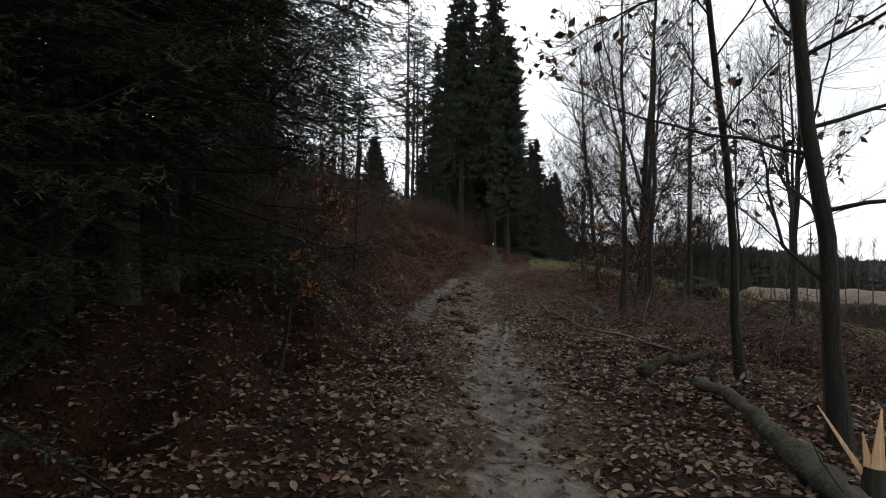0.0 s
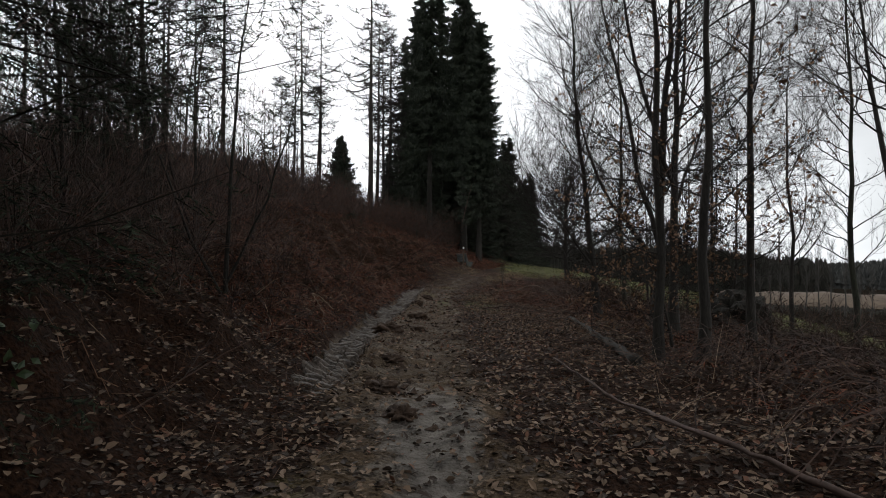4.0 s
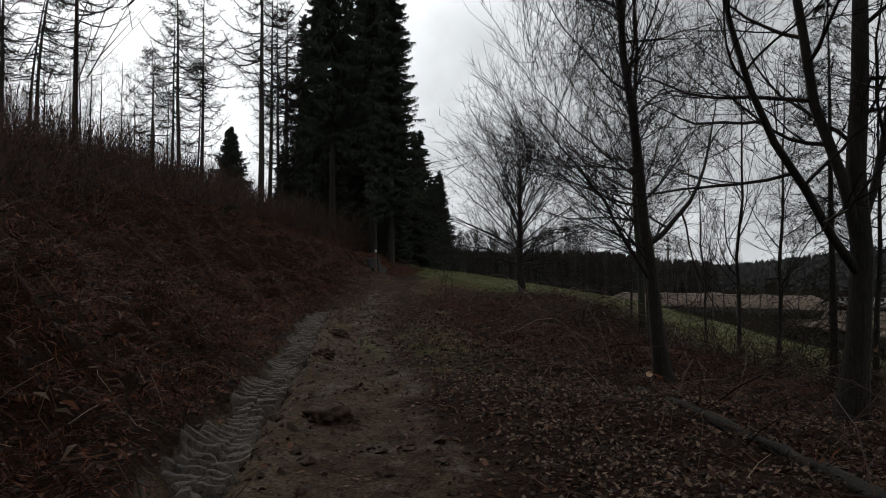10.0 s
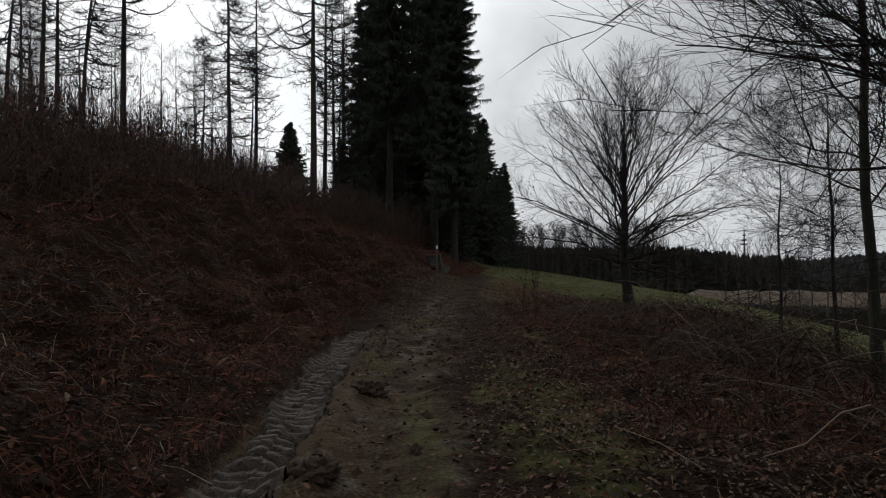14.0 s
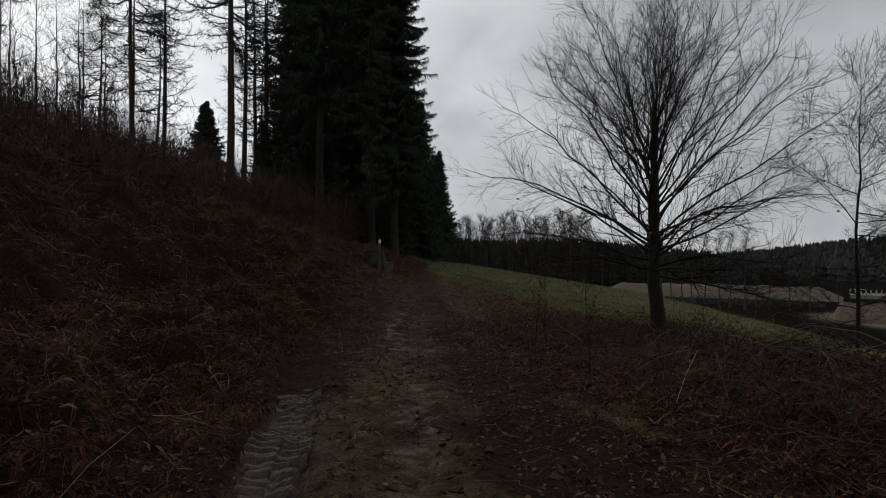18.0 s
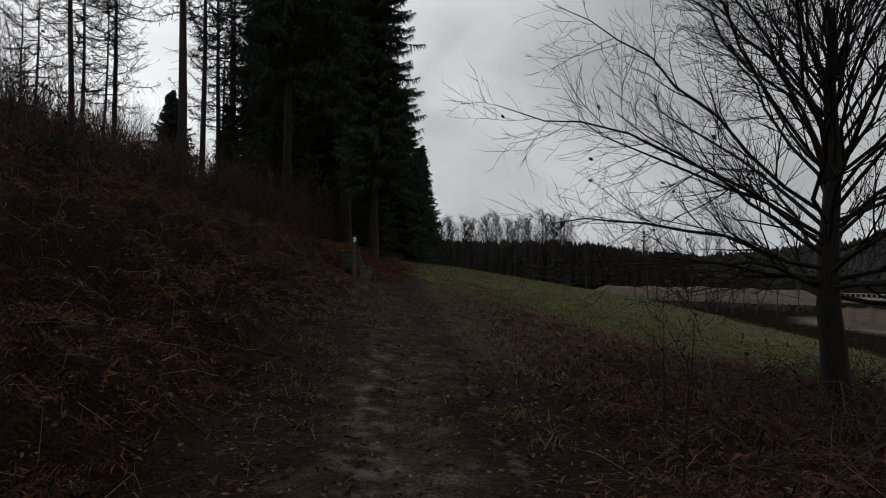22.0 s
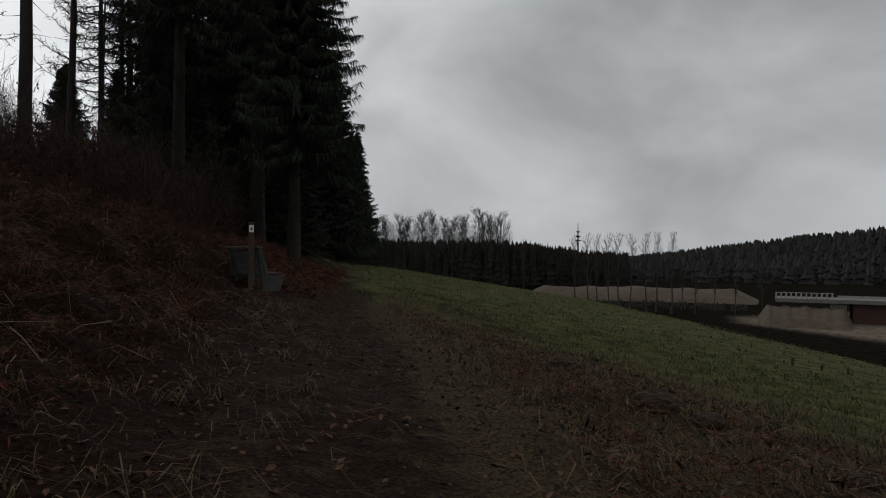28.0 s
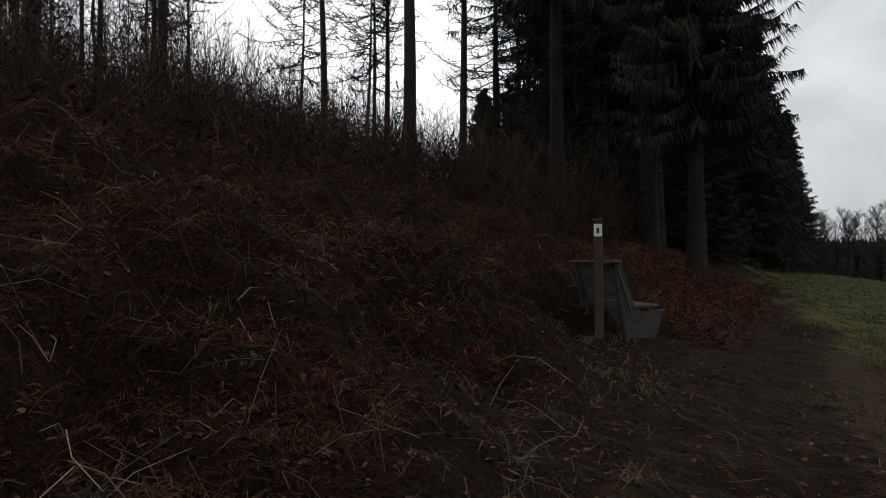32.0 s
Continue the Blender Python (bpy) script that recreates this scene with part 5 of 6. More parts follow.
tubes(br, Pb + rng.normal(size=Pb.shape) * 0.02, np.repeat(rng.uniform(0.003, 0.007, (k, 1)), 6, 1) * np.linspace(1, 0.4, 6)[None], 3)
stuff("brambles", br.mesh("brambles", BRAMBLE), "arching leafless bramble stems beside the track", "brambles")

reseed(26)
# bramble thickets heaped beside the track
th, tl = Pile(), Pile()
for mx, my, mr, mh in MOUNDS:
    k = 420
    a0 = rng.uniform(0, 2 * math.pi, k)
    rr = mr * 1.25 * np.sqrt(rng.random(k))
    x1, y1 = mx + rr * np.cos(a0), my + rr * np.sin(a0)
    b0 = np.stack([x1, y1, ground(x1, y1)], -1)
    az = rng.uniform(0, 2 * math.pi, k)
    o = np.stack([np.cos(az), np.sin(az), np.zeros(k)], -1)
    s = np.linspace(0, 1, 5)
    Lb = rng.uniform(0.4, 1.3, (k, 1, 1))
    Pb = b0[:, None] + o[:, None] * s[None, :, None] * Lb + np.array([0, 0, 1.0]) * Lb * rng.uniform(0.5, 1.8, (k, 1, 1)) * (s - s ** 2)[None, :, None] + rng.normal(size=(k, 5, 3)) * 0.03
    tubes(th, Pb, np.repeat(rng.uniform(0.002, 0.005, (k, 1)), 5, 1), 3)
    pick = Pb[rng.integers(0, k, 600), rng.integers(1, 5, 600)]
    leaves(tl, pick, 0.06)
stuff("bramble_thicket", th.mesh("bramble_thicket", BRAMBLE), "heaped dark bramble stems beside the track", "brambles")
stuff("bramble_leaves", tl.mesh("bramble_leaves", OAKLEAF), "withered dark leaves caught in the brambles", "leaves")

# brush along the ridge below the larches, and shrubs on the bank at the start
bu, bl = Pile(), Pile()
x1, y1 = scatter(14000, -40, 4, 28, 76, lambda x, y: 0.75 * smooth(8.0, 11.5, -side(x, y)) * (1 - smooth(17, 25, -side(x, y))) + 0.9 * smooth(3.5, 5.5, -side(x, y)) * smooth(57, 62, y))
l2 = scatter(700, -8, -1.3, 8.0, 20, lambda x, y: smooth(1.6, 3, -side(x, y)) * (1 - smooth(14, 19, y)))
x1, y1 = np.concatenate([x1, l2[0]]), np.concatenate([y1, l2[1]])
k = len(x1)
near = y1 < 20
b0 = np.stack([x1, y1, ground(x1, y1)], -1)
tp = b0 + np.stack([rng.normal(size=k) * 0.85, rng.normal(size=k) * 0.85, rng.uniform(0.5, 2.8, k) * np.where(near, 0.7, 1.0)], -1)
s = np.linspace(0, 1, 4)[None, :, None]
Pw = b0[:, None] * (1 - s) + tp[:, None] * s + rng.normal(size=(k, 4, 3)) * 0.06
Rw = np.repeat(rng.uniform(0.006, 0.014, (k, 1)), 4, 1) * np.linspace(1, 0.3, 4)[None] * np.where(near, 0.5, 1.0)[:, None]
tubes(bu, Pw, Rw, 3)
for rows, w in ((np.flatnonzero(near), 0.004), (np.flatnonzero(~near), 0.009)):
    Q, S = grow(Pw[rows], Rw[rows], 9, 0.1, 0.98, 46, 0.8, 0.7, 1, 0.4, 0.12, 0.4, tip=0.01)
    slivers(bu, Q, w)
    Q2, S2 = grow(Q, S, 3, 0.2, 0.98, 32, 0.42, 0.8, 1, 0.3, 0.12, 0.4, tip=0.007)
    slivers(bu, Q2, w * 0.8)
pick = Q[rng.integers(0, len(Q), 36000)][:, 1]
pick[:, 2] -= 0.35 * rng.random(len(pick)) * np.maximum(pick[:, 2] - ground(pick[:, 0], pick[:, 1]), 0)
leaves(bl, pick, np.where(pick[:, 1] < 20, 0.06, 0.11))
stuff("ridge_brush", bu.mesh("ridge_brush", BRAMBLE), "leafless reddish-brown brush along the ridge", "brush")
stuff("brush_leaves", bl.mesh("brush_leaves", BRACKEN), "withered brown leaves on the ridge brush", "leaves")

reseed(32)
# upright whips standing out of the ridge brush
uw = Pile()
x1, y1 = scatter(1500, -40, -6, 40, 74, lambda x, y: smooth(9.0, 11.5, -side(x, y)) * (1 - smooth(19, 27, -side(x, y))) * (0.25 + 0.75 * smooth(-0.1, 0.6, np.sin(x * 0.55 + 2) * np.cos(y * 0.4))))
k = len(x1)
b0 = np.stack([x1, y1, ground(x1, y1)], -1)
tp = b0 + np.stack([rng.normal(size=k) * 0.3, rng.normal(size=k) * 0.3, rng.uniform(2.2, 4.6, k)], -1)
s = np.linspace(0, 1, 5)[None, :, None]
Pw = b0[:, None] * (1 - s) + tp[:, None] * s + rng.normal(size=(k, 5, 3)) * 0.035
Rw = np.repeat(rng.uniform(0.011, 0.019, (k, 1)), 5, 1) * np.linspace(1, 0.3, 5)[None]
tubes(uw, Pw, Rw, 3)
Q, S = grow(Pw, Rw, 9, 0.25, 0.95, 26, 0.9, 0.7, 1, 0.3, 0.1, 0.4, tip=0.01)
slivers(uw, Q, 0.009)
Q2, S2 = grow(Q, S, 3, 0.2, 0.98, 26, 0.4, 0.8, 1, 0.3, 0.12, 0.4, tip=0.007)
slivers(uw, Q2, 0.007)
stuff("upright_whips", uw.mesh("upright_whips", TWIG), "thin upright bare whips above the ridge brush", "brush")

reseed(33)
# long pale canes arching over the brush mound beside the track
cn = Pile()
k = 60
x1, y1 = rng.uniform(4.4, 7.6, k), rng.uniform(21.0, 30.0, k)
b0 = np.stack([x1, y1, ground(x1, y1)], -1)
az = rng.uniform(0, 2 * math.pi, k)
o = np.stack([np.cos(az), np.sin(az), np.zeros(k)], -1)
s = np.linspace(0, 1, 8)
Lb = rng.uniform(0.9, 2.4, (k, 1, 1))
Pb = b0[:, None] + o[:, None] * s[None, :, None] * Lb + np.array([0, 0, 1.0]) * Lb * (rng.uniform(0.3, 1.3, (k, 1, 1)) * (s - 0.75 * s ** 2)[None, :, None] + 0.02) + np.cumsum(rng.normal(size=(k, 8, 3)), 1) * 0.035
tubes(cn, Pb, np.repeat(rng.uniform(0.0035, 0.0065, (k, 1)), 8, 1) * np.linspace(1, 0.5, 8)[None], 4)
stuff("arching_canes", cn.mesh("arching_canes", PALECANE), "long pale bramble canes arching over a brush mound", "brambles")

reseed(30)
# low thicket on the shoulder above the valley
vb = Pile()
x1, y1 = scatter(1100, 6.8, 11, 12, 36.2, lambda x, y: smooth(5.2, 6.6, side(x, y)) * (1 - smooth(8.5, 10.5, x)))
k = len(x1)
b0 = np.stack([x1, y1, ground(x1, y1)], -1)
tp = b0 + np.stack([rng.normal(size=k) * 0.5, rng.normal(size=k) * 0.5, rng.uniform(0.2, 0.95, k) * (1 - 0.55 * smooth(21, 24, y1))], -1)
s = np.linspace(0, 1, 4)[None, :, None]
Pw = b0[:, None] * (1 - s) + tp[:, None] * s + rng.normal(size=(k, 4, 3)) * 0.05
Rw = np.repeat(rng.uniform(0.004, 0.009, (k, 1)), 4, 1) * np.linspace(1, 0.3, 4)[None]
tubes(vb, Pw, Rw, 3)
Q, S = grow(Pw, Rw, 8, 0.1, 0.98, 50, 0.5, 0.7, 1, 0.2, 0.12, 0.4, tip=0.006)
slivers(vb, Q, 0.006)
Q2, S2 = grow(Q, S, 3, 0.2, 0.98, 40, 0.25, 0.8, 1, 0.1, 0.12, 0.4, tip=0.004)
slivers(vb, Q2, 0.005)
stuff("thicket", vb.mesh("thicket", BRAMBLE), "low dark leafless thicket above the valley", "brush")

# ---- things by the track ----


def lump(r, seed, squash=0.5, sub=3, jag=0.35):
    bm = bmesh.new()
    bmesh.ops.create_icosphere(bm, subdivisions=sub, radius=r)
    for v in bm.verts:
        q = v.co.copy()
        v.co *= 1 + jag * noise.noise(q * (2.2 / r) + Vector((seed, seed * 2, 0))) + 0.5 * jag * noise.noise(q * (6 / r) + Vector((0, seed, 0)))
        v.co.z *= squash
    return bm


def clod(x, y, r, k):
    ob = new("clod", bm_mesh("clod", lump(r, k, 0.55, 4, 0.6), SOIL, True))
    ob.matrix_world = pose(x, y, gz(x, y) + r * 0.15, 0, 0, k * 50)
    return tagged(ob, "dark clod of churned mud on the track", "clod", "clods on the track")


for k, (cx, cy, cr) in enumerate([(-0.15, 4.3, 0.1), (0.0, 6.2, 0.13), (0.45, 10.2, 0.13), (0.3, 13.0, 0.12), (0.62, 18.5, 0.19), (0.1, 15.85, 0.2), (0.62, 21.9, 0.14), (0.6, 16.2, 0.1), (0.25, 11.4, 0.15), (0.9, 24.4, 0.16)]):
    clod(cx, cy, cr, k + 1)


def molehill(x, y, r, k):
    ob = new("molehill", bm_mesh("molehill", lump(r, k + 20, 0.6, 4, 0.22), SOIL))
    ob.matrix_world = pose(x, y, gz(x, y) + 0.2 * r, 0, 0, k * 70)
    return tagged(ob, "mound of dark loose soil in the meadow grass", "molehill", "molehills in the meadow")


for k, (mx, my, mr) in enumerate([(8.05, 44.55, 0.23), (7.68, 41.97, 0.25), (7.85, 41.4, 0.17), (7.9, 44.6, 0.13), (8.4, 42.2, 0.12), (8.0, 46.4, 0.14), (7.6, 39.6, 0.13)]):
    molehill(mx, my, mr, k)

reseed(27)
# crumbs of churned mud on the track
mc = Pile()
x1, y1 = scatter(9000, -1.8, 3.2, 2.0, 36, lambda x, y: (1 - smooth(0.9, 1.5, np.abs(side(x, y) + 0.15))) * (0.25 + 0.75 * smooth(-0.3, 0.5, np.sin(y * 1.1 + x * 2) + np.cos(y * 0.43))))
k = len(x1)
b0 = np.stack([x1, y1, ground(x1, y1) + 0.004], -1)
r0 = 0.008 + 0.05 * rng.random((k, 1)) ** 3
oct_dirs = np.array([[1, 0, 0], [0, 1, 0], [-1, 0, 0], [0, -1, 0], [0.2, 0.1, 0.75], [0, 0, -0.4]])
V = b0[:, None] + (oct_dirs[None] + rng.normal(size=(k, 6, 3)) * 0.25) * r0[:, None]
i = np.arange(k)[:, None] * 6
mc.add(V, np.concatenate([i + np.array([[j, (j + 1) % 4, 4]]) for j in range(4)] + [i + np.array([[(j + 1) % 4, j, 5]]) for j in range(4)]))
stuff("mud_crumbs", mc.mesh("mud_crumbs", SOIL), "crumbs of churned dark mud on the track", "mud")

# tyre tread pressed into the wheel rut
tt = Pile()
ys = np.arange(11.0, 33.2, 0.018)
ss = np.linspace(-0.25, 0.25, 29)
S_, Y_ = np.meshgrid(ss, ys)
X_ = np.interp(Y_, RUT_Y, RUT_X) + S_ + 0.03 * np.sin(Y_ * 0.9)
ph = (Y_ + 0.2 * np.abs(S_) + np.where(S_ > 0, 0.06, 0.0) + 0.012 * np.sin(Y_ * 5.1) + 0.018 * wobble(X_ * 3.1, Y_ * 2.3, 4.0)) / 0.15
lug = smooth(-0.2, 0.2, np.sin(2 * math.pi * ph))
wear = 0.35 + 0.75 * smooth(-0.6, 0.7, np.sin(Y_ * 1.7) * np.cos(Y_ * 0.61 + S_ * 5) + 0.6 * wobble(X_ * 2.2, Y_ * 1.9, 2.0))
edge = np.abs(S_) + 0.05 * np.sin(Y_ * 3.1 + S_) + 0.035 * np.sin(Y_ * 11.3 + S_ * 4) + 0.03 * wobble(X_ * 5, Y_ * 5)
Z_ = ground(X_, Y_) + 0.02 + 0.085 * lug * wear + 0.004 * wobble(X_ * 6, Y_ * 6) + 0.005 * wobble(X_ * 17, Y_ * 13) - 0.14 * smooth(0.17, 0.26, edge) - 0.1 * (1 - smooth(11.0, 12.6, Y_)) - 0.26 * smooth(28.5, 32.8, Y_)
n = len(ss)
i = (np.arange(len(ys) - 1)[:, None] * n + np.arange(n - 1)[None]).ravel()
tt.add(np.stack([X_, Y_, Z_], -1), np.stack([i, i + 1, i + n + 1, i + n], -1))
tagged(new("tyre_track", tt.mesh("tyre_track", MUD, True)), "ridged tractor tyre tread pressed into wet mud", "tyre track", kind="structure")


def bent_log(name, pts, r0, r1, mat, label, category):
    p = Pile()
    P = np.array(pts, float)
    m = 34
    t = np.linspace(0, 1, m)
    q = np.linspace(0, 1, len(P))
    C = np.stack([np.interp(t, q, P[:, i]) for i in range(3)], -1)
    for _ in range(2):
        C[1:-1] = (C[:-2] + C[1:-1] * 2 + C[2:]) / 4
    C = C + rng.normal(size=C.shape) * 0.008
    o = C[0].copy()
    R = np.linspace(r0, r1, m) * (1 + 0.1 * rng.normal(size=m) + 0.35 * (rng.random(m) > 0.9))
    tubes(p, (C - o)[None], R[None], 9)
    p.v[-1] += rng.normal(size=p.v[-1].shape) * r1 * 0.16
    ends = p.n
    p.add((C - o)[[0, -1]], np.zeros((0, 3), int))
    p.f.append(np.array([[ends, (j + 1) % 9, j] for j in range(9)] + [[ends + 1, 9 * m - 9 + j, 9 * m - 9 + (j + 1) % 9] for j in range(9)]))
    # short broken side shoots
    k = max(2, int(np.linalg.norm(C[-1] - C[0]) * 1.5))
    Q, S = grow((C - o)[None], R[None], k, 0.2, 0.95, 55, 0.3, 0.35, 3, 0.1, 0.15, 0.4)
    tubes(p, Q, S, 4)
    ob = new(name, p.mesh(name, mat, True))
    ob.location = o
    return tagged(ob, label, category)


def on(x, y, up):
    return (x, y, gz(x, y) + up)


bent_log("fallen_log", [on(1.75, 2.2, 0.08), on(1.93, 3.0, 0.1), on(2.08, 3.7, 0.1), on(2.05, 4.05, 0.2), on(2.22, 4.3, 0.08), on(2.2, 4.85, 0.2), on(2.22, 5.5, 0.12)], 0.078, 0.045, MOSSWOOD, "crooked mossy grey log lying on leaf litter", "log")
bent_log("upright_branch", [on(2.4, 5.6, 0.0), on(2.38, 5.65, 0.2), on(2.42, 5.6, 0.42)], 0.04, 0.018, MOSSWOOD, "short mossy branch stub standing in leaves", "branch")
bent_log("cut_branch", [on(1.95, 6.2, 0.1), on(2.2, 6.3, 0.26), on(2.4, 6.35, 0.2), on(2.75, 6.5, 0.25)], 0.06, 0.035, MOSSWOOD, "short grey sawn branch on leaf litter", "branch")
bent_log("brush_pole", [on(2.9, 7.9, 0.1), on(2.5, 9.2, 0.12), on(2.35, 10.8, 0.1), on(2.2, 12.5, 0.06)], 0.022, 0.01, BRAMBLE, "thin dead pole in a brush heap", "branch")
bent_log("long_pole", [on(3.3, 12.8, 0.05), on(3.42, 14.2, 0.07), on(3.43, 15.2, 0.04), on(3.68, 16.6, 0.05), on(3.72, 17.8, 0.03), on(3.95, 19.4, 0.05)], 0.065, 0.03, BARK, "long thin felled pole beside the track", "pole")


def splintered_stump():
    t = stand("splintered_stump", 2.22, 3.3, "stump of small tree with freshly split orange wood", "stump")
    p = Pile()
    P, R = axis_curve(0.3, 0.06, 5, (0.05, 0), 0.02, 1.2, 0.95)
    tubes(p, P, R, 8)
    part("bark", p.mesh("bark", BARK, True), t)
    for k, (wide, tall, tilt) in enumerate([(0.05, 0.34, 4), (0.034, 0.22, -10), (0.018, 0.42, -34)]):
        bm = bmesh.new()
        bmesh.ops.create_cone(bm, cap_ends=True, segments=6, radius1=wide, radius2=0.004, depth=tall)
        bmesh.ops.transform(bm, matrix=Matrix.Rotation(radians(tilt), 4, "Y") @ Matrix.Translation((0, 0, tall / 2)) @ Matrix.Diagonal((1, 0.35, 1, 1)), verts=bm.verts)
        bmesh.ops.transform(bm, matrix=Matrix.Translation((0.02 - 0.03 * k, 0.01 * k, 0.14)), verts=bm.verts)
        part("splinter", bm_mesh("splinter", bm, RAWWOOD), t, "pale orange split wood")


splintered_stump()


def sawn_stub():
    """A low cut stem beside the forked tree, its pale face towards the track."""
    t = new("sawn_stub")
    t.matrix_world = pose(4.9, 20.85, gz(4.9, 20.85) + 0.08, 50, 0, -25)
    tagged(t, "low sawn stem with pale cut face", "stump")
    for name, r0, z0, z1, mat in (("bark", 0.05, -0.2, 0.06, BARK), ("cut_face", 0.044, 0.03, 0.064, RAWWOOD)):
        bm = bmesh.new()
        bmesh.ops.create_cone(bm, cap_ends=True, segments=12, radius1=r0 * 1.1, radius2=r0, depth=z1 - z0, matrix=Matrix.Translation((0, 0, (z0 + z1) / 2)))
        part(name, bm_mesh(name, bm, mat), t, "pale sawn wood" if name == "cut_face" else "")


sawn_stub()
s2 = new("root_stump", bm_mesh("root_stump", lump(0.42, 61, 0.9, 4, 0.45), SOIL))
s2.matrix_world = pose(7.9, 16.3, gz(7.9, 16.3) + 0.1)
tagged(s2, "dark rotten root stump among brambles", "stump")
bent_log("bowed_branch", [on(-0.72, 15.1, 0.3), on(-0.88, 14.9, 0.38), on(-1.0, 14.72, 0.38), on(-0.88, 14.55, 0.3), on(-0.76, 14.4, 0.2), on(-0.72, 14.2, 0.02)], 0.007, 0.004, STALK, "pale bowed dead branch arching from the bracken", "branch")
bent_log("fallen_stick", [on(2.2, 20.6, 0.05), on(3.0, 20.9, 0.16), on(4.1, 20.6, 0.1)], 0.014, 0.006, BRAMBLE, "thin dead stick lying across the verge", "branch")


def leafy_stem():
    """An arching stem with large oval evergreen leaves at its end."""
    t = stand("evergreen_shrub", -1.9, 8.1, "thin arching stem with dark green oval leaves", "shrub")
    p = Pile()
    s = np.linspace(0, 1, 8)
    P = np.stack([1.25 * s ** 2, -0.45 * s ** 2, 2.2 * np.sin(s * 1.5)], -1)[None]
    tubes(p, P, np.linspace(0.016, 0.004, 8)[None], 5)
    Q, S = grow(P, np.linspace(0.016, 0.004, 8)[None], 9, 0.55, 1.0, 45, 0.32, 0.6, 3, -0.2, 0.1, 0.4)
    tubes(p, Q, S, 4)
    part("stem", p.mesh("stem", BARK_GREEN, True), t)
    for n in range(len(Q)):
        for u in (1, 2, 3):
            q = Pile()
            leaves(q, Q[n, u:u + 1], 0.1, 0.9)
            part("leaf", q.mesh("leaf", LEAFGREEN), t)


leafy_stem()
reseed(32)
iv = Pile()
x1, y1 = scatter(900, -3.0, -1.2, 6.6, 9.0, lambda x, y: np.exp(-((x + 2.1) / 0.6) ** 2 - ((y - 7.9) / 0.7) ** 2))
leaves(iv, np.stack([x1, y1, ground(x1, y1) + rng.uniform(0.03, 0.28, len(x1))], -1), 0.075)
stuff("bramble_greenery", iv.mesh("bramble_greenery", LEAFGREEN), "low patch of dark green bramble leaves", "leaves")
sb = new("root_stump", bm_mesh("root_stump", lump(0.56, 44, 0.95, 4, 0.45), BARK_DARK))
sb.matrix_world = pose(7.0, 17.6, gz(7.0, 17.6) + 0.35)
tagged(sb, "dark rotten root stump among brambles", "stump")


def bench():
    """Bench by the bracken, facing the valley: two solid cheeks, back boards, top board and seat boards."""
    t = new("bench")
    bx, by = 3.99, 50.7
    t.matrix_world = pose(bx, by, gz(bx, by) + 0.03, 0, 0, 27)
    t.scale = (0.88, 0.92, 0.95)
    tagged(t, "weathered bench with concrete cheeks before dead bracken", "bench")
    prof = [(0.3, 0), (0.44, 0.33), (0.48, 0.37), (0.14, 0.34), (0.04, 0.39), (-0.03, 0.5), (-0.18, 0.98), (-0.3, 0.98), (-0.14, 0.0)]
    for yy in (-0.62, 0.62):
        bm = bmesh.new()
        fr = [bm.verts.new((q[0], yy - 0.05, q[1])) for q in prof]
        bk = [bm.verts.new((q[0], yy + 0.05, q[1])) for q in prof]
        bm.faces.new(fr)
        bm.faces.new(bk[::-1])
        for j in range(len(prof)):
            bm.faces.new((fr[j - 1], bk[j - 1], bk[j], fr[j]))
        bmesh.ops.recalc_face_normals(bm, faces=bm.faces)
        bmesh.ops.bevel(bm, geom=bm.edges[:], offset=0.008, segments=1, affect="EDGES")
        part("cheek", bm_mesh("cheek", bm, CONCRETE), t, "pale grey-green concrete cheek")
    for j in range(5):
        part("back_board", bm_mesh("back_board", box_bm(0.03, 1.4, 0.112, (-0.085 - 0.04 * j, 0, 0.42 + 0.118 * j), 0.006, Matrix.Rotation(-0.32, 4, "Y")), GREYBOARD), t)
    for j in range(4):
        part("seat_board", bm_mesh("seat_board", box_bm(0.088, 1.4, 0.035, (0.0 + 0.1 * j, 0, 0.42), 0.006), OLDWOOD), t)
    part("top_board", bm_mesh("top_board", box_bm(0.16, 1.46, 0.035, (-0.29, 0, 1.0), 0.006), OLDWOOD), t)


bench()


def sign_post():
    t = stand("way_post", 3.87, 49.5, "brown wooden way post with small white marker", "post", sink=0.09)
    part("post", bm_mesh("post", box_bm(0.1, 0.1, 1.75, (0, 0, 0.525), 0.008), POSTWOOD), t)
    part("cap", bm_mesh("cap", box_bm(0.12, 0.12, 0.03, (0, 0, 1.415), 0.01), POSTWOOD), t)
    pl = part("marker_plate", bm_mesh("marker_plate", box_bm(0.09, 0.008, 0.14, (0, -0.055, 1.3), 0.003), WHITE), t, "white marker plate")
    part("symbol", bm_mesh("symbol", box_bm(0.03, 0.003, 0.06, (0, -0.0605, 1.295), 0.0), BLACK), pl, "small dark figure")


sign_post()


def stake(x, y, h):
    ob = new("stake", bm_mesh("stake", box_bm(0.07, 0.07, h + 0.2, (0, 0, h / 2 - 0.1), 0.006), POSTWOOD))
    ob.matrix_world = pose(x, y, gz(x, y), 3, 2, 20)
    return tagged(ob, "short dark wooden stake in the meadow", "stake", "stakes in the meadow")


for sx, sy, sh in [(20.5, 51.5, 0.25), (21.4, 51.2, 0.2), (22.3, 51.0, 0.22)]:
    stake(sx, sy, sh)

# ---- the valley and the distance ----


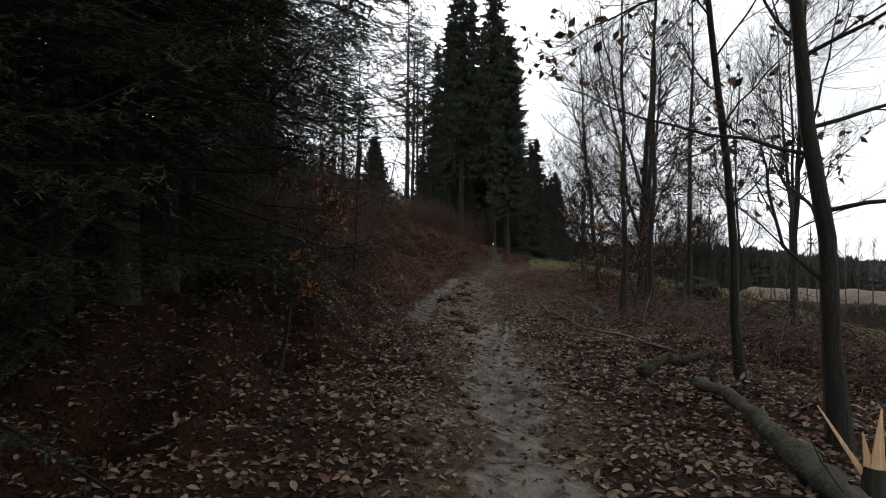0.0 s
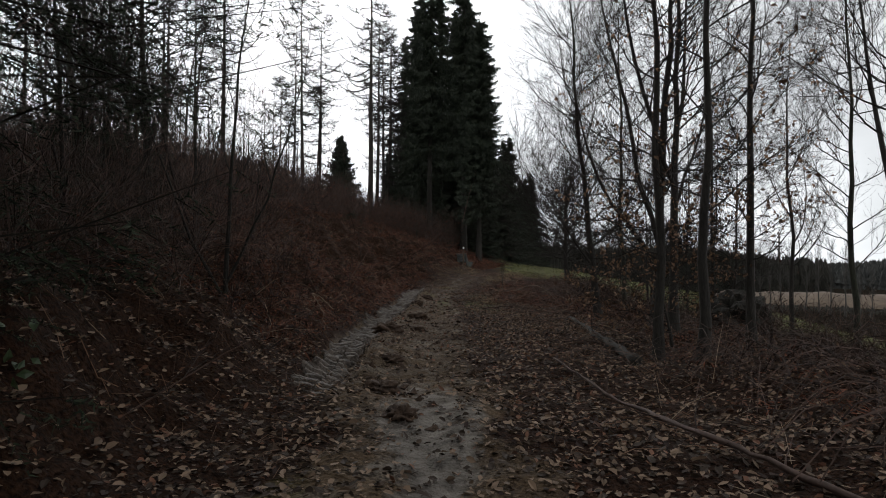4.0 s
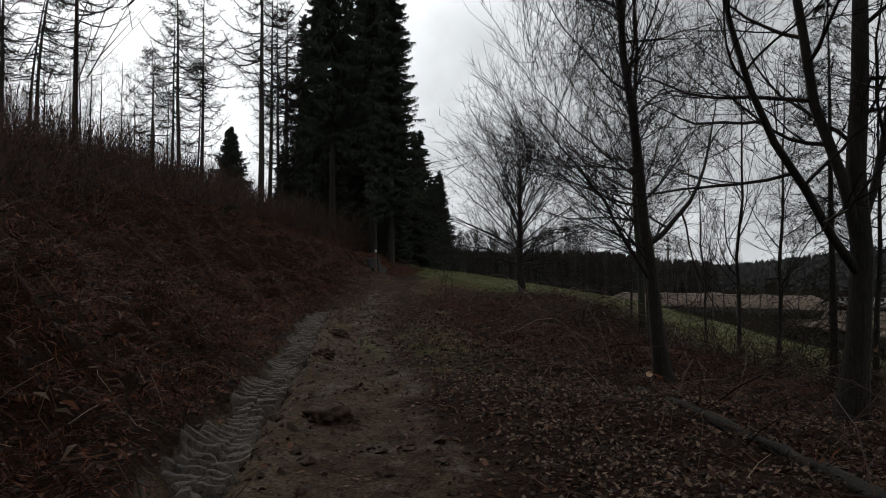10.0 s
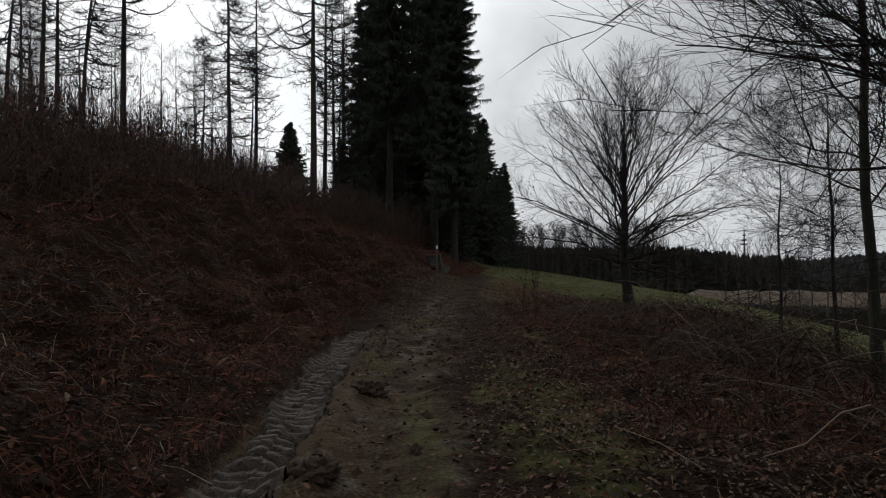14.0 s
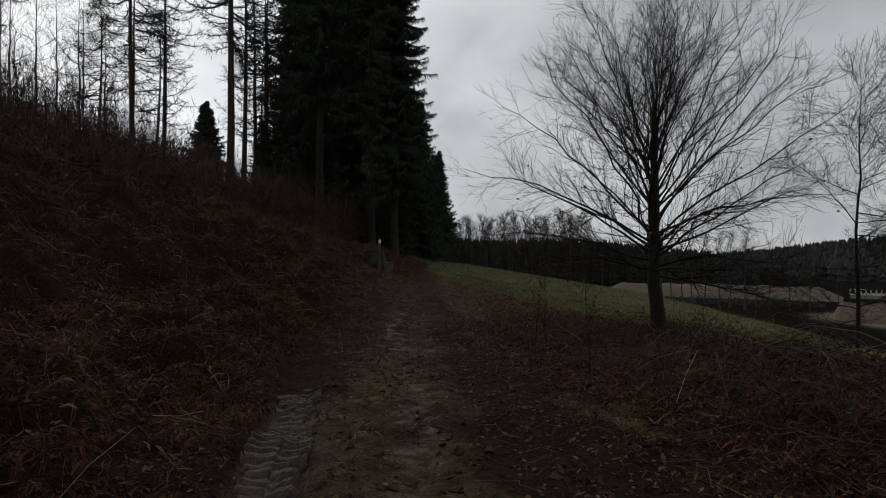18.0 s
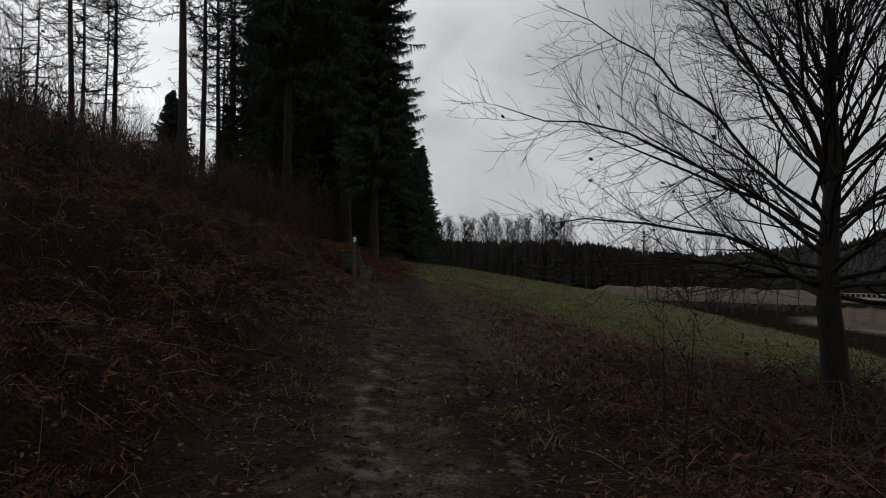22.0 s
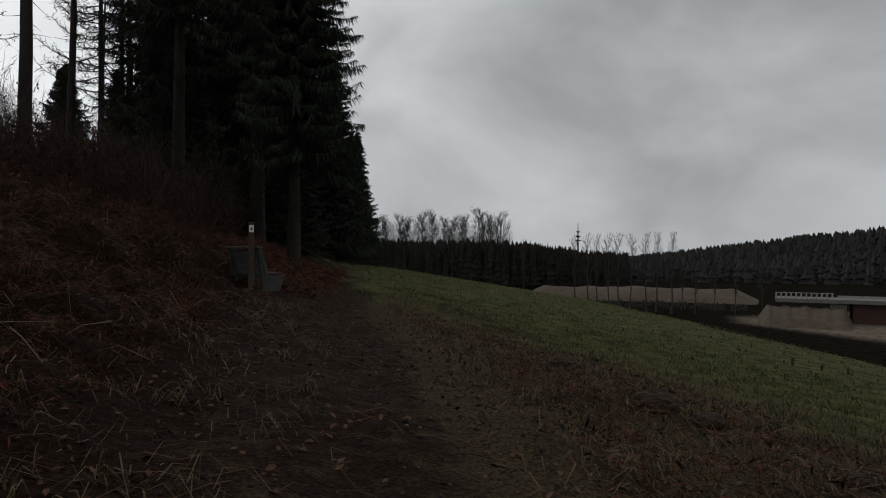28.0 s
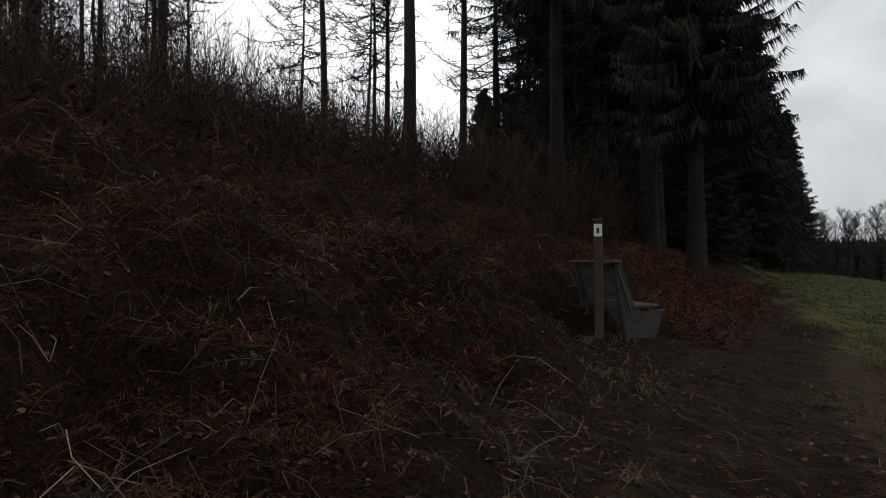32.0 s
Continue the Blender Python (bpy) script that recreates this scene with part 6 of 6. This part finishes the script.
def far_conifers(name, places, label, mat=FARWOOD, wide=1.0, tiers=3):
    """Many far trees: ragged cones of stacked skirts."""
    p = Pile()
    for x, y, h in places:
        z0 = gz(x, y)
        w = h * rng.uniform(0.17, 0.3) * wide
        n = 6 if tiers == 3 else 10
        a = np.arange(n) * 2 * math.pi / n + rng.uniform(0, 1)
        spiky = np.where(np.arange(n) % 2, 1.0, 1.0 if tiers == 3 else 0.45)
        fan = np.stack([np.arange(n), (np.arange(n) + 1) % n, np.full(n, n)], -1)
        for j in range(tiers):
            lo, f = 0.84 * j / tiers, 1 - 0.8 * j / tiers
            r = w * f * spiky * rng.uniform(0.7, 1.2, n)
            ring = np.stack([x + np.cos(a) * r, y + np.sin(a) * r, z0 + (lo if lo else -0.12) * h + rng.uniform(-0.08, 0.08, n) * h * 3 / tiers], -1)
            p.add(np.concatenate([ring, [[x, y, z0 + min(lo + 1.5 / tiers, 1.0) * h]]]), fan)
    return stuff(name, p.mesh(name, mat), label, "woodland")


def direction(cx, cy, deg, r):
    return cx + r * math.sin(radians(deg)), cy + r * math.cos(radians(deg))


reseed(28)
pl = []
for k in range(2600):
    g = rng.uniform(4, 36)
    x, y = direction(2.5, 33, g, rng.uniform(270, 330))
    pl.append((x, y, rng.uniform(15, 24) * (1 - 0.25 * smooth(24, 36, g))))
far_conifers("far_wood_edge", pl, "dark conifer plantation across the valley", FARWOOD, 0.8, 8)
pl = []
for k in range(3400):
    x, y = direction(2.5, 33, rng.uniform(14, 80), rng.uniform(360, 800))
    pl.append((x, y, rng.uniform(7, 11)))
far_conifers("far_hill_forest", pl, "dark forested hillside across the valley", FARHILL, 1.7)

reseed(29)
FARBARE = [broadleaf_meshes(17, 0.26, (0, 0), 0.22, 34, 4.4, 7, 5, 34, 0.7, 0, 0, bark=FARTWIG, tip=0.04, fat=1.1, apart=False), broadleaf_meshes(15, 0.22, (0.02, 0), 0.35, 16, 3.4, 6, 3, 40, 0.8, 0, 0, bark=FARTWIG, tip=0.035, fat=1.2, apart=False)]
for fb in FARBARE:
    fb[1].materials.clear()
    fb[1].materials.append(FARTWIG)
for k in range(30):
    x, y = direction(2.5, 33, 11.0 + k * 0.5 + rng.uniform(-0.2, 0.2), rng.uniform(315, 335))
    t = broadleaf("poplar_tree", x, y, FARBARE[k % 2], k * 47, "bare pale tree behind the plantation", "tree", "bare trees across the valley")
    s = rng.uniform(1.65, 1.95)
    t.scale = (s, s, s)
for deg, r in [(33.2, 188), (35.9, 190), (39.2, 176), (40.0, 184), (31.4, 190), (32.5, 185), (34.2, 182), (35.0, 180), (37.2, 178), (38.0, 180), (27.0, 260), (41, 178), (42.5, 180), (44, 176), (46.0, 180)]:
    x, y = direction(2.5, 33, deg, r)
    t = broadleaf("alder_tree", x, y, FARBARE[1], r * 13 + deg * 31, "thin bare tree on the valley floor", "tree", "bare trees on the valley floor")
    s = 1.25 if deg < 40 else 0.8
    t.scale = (s * 0.8, s * 0.8, s)


def sand_heap(deg0, deg1, r, h, name="sand_heap"):
    p = Pile()
    u = np.linspace(0, 1, 60)
    v = np.linspace(0, 1, 14)
    U, W = np.meshgrid(u, v)
    ang = np.radians(deg0 + (deg1 - deg0) * U)
    rr = r + 34 * W
    X, Y = 2.5 + rr * np.sin(ang), 33 + rr * np.cos(ang)
    prof = np.sin(np.pi * np.clip(W, 0, 1)) ** 0.7 * (np.clip(np.minimum(U, 1 - U) * 9, 0, 1) ** 0.7)
    Z = ground(X, Y) - 0.5 + h * prof * (0.88 + 0.07 * np.sin(U * 22) * np.sin(U * 9) + 0.03 * np.sin(U * 61 + W * 4))
    i = (np.arange(13)[:, None] * 60 + np.arange(59)[None]).ravel()
    p.add(np.stack([X, Y, Z], -1), np.stack([i, i + 1, i + 61, i + 60], -1))
    return tagged(new(name, p.mesh(name, SAND, True)), "long heap of pale sand on the valley floor", "sand heap", "sand heaps")


sand_heap(26.8, 46.0, 216, 4.9)
reseed(31)
pl = []
for k in range(420):
    x, y = direction(2.5, 33, rng.uniform(24, 45), rng.uniform(190, 213))
    pl.append((x, y, rng.uniform(0.4, 1.1)))
far_conifers("field_scrub", pl, "dark brown scrub below the sand heaps", FARWOOD, 3.0)
sand_heap(45.6, 52.0, 152, 4.4)


def bridge():
    """Road bridge under construction: deck, parapet rails, abutment and dark retaining wall."""
    t = new("road_bridge")
    x0, y0 = direction(3.4, 37.6, 47.8, 168)
    t.matrix_world = pose(x0, y0, -8.2, 0, 0, -46)
    tagged(t, "unfinished concrete road bridge beside sand banks", "bridge")
    part("deck", bm_mesh("deck", box_bm(70, 9, 0.9, (35, 0, 0), 0.05), ROADDECK), t)
    part("retaining_wall", bm_mesh("retaining_wall", box_bm(52, 6, 5.0, (41, 0, -2.95), 0.05), RUST), t, "rust-red retaining wall")
    part("abutment", bm_mesh("abutment", box_bm(3.2, 7, 5.6, (12.2, 0, -3.25), 0.1), ROADDECK), t)
    part("crash_barrier", bm_mesh("crash_barrier", box_bm(58, 0.2, 0.5, (41, -4.3, 1.1), 0.03), GALV), t)
    part("top_rail", bm_mesh("top_rail", box_bm(11.4, 0.12, 0.14, (5.6, -4.3, 1.75), 0.02), GALV), t)
    for j in range(12):
        part("rail_post", bm_mesh("rail_post", box_bm(0.3, 0.3, 1.3, (j * 1.0, -4.3, 1.05), 0.02), GALV), t)


bridge()


def mast():
    t = new("radio_mast")
    x, y = direction(2.5, 33, 31.8, 420)
    t.matrix_world = pose(x, y, gz(x, y))
    tagged(t, "thin red and white radio mast on the horizon", "mast")
    p = Pile()
    tubes(p, np.array([[[0, 0, 0], [0, 0, 20], [0, 0, 34.0]]]), np.array([[0.8, 0.5, 0.15]]), 4)
    part("pole", p.mesh("pole", FARTWIG), t)
    for z, w in ((22.5, 2.2), (25.0, 1.7), (28.0, 1.2)):
        bm = bmesh.new()
        bmesh.ops.create_cone(bm, cap_ends=True, segments=10, radius1=w * 0.7, radius2=w, depth=0.9, matrix=Matrix.Translation((0, 0, z)))
        part("platform", bm_mesh("platform", bm, FARTWIG), t)


mast()
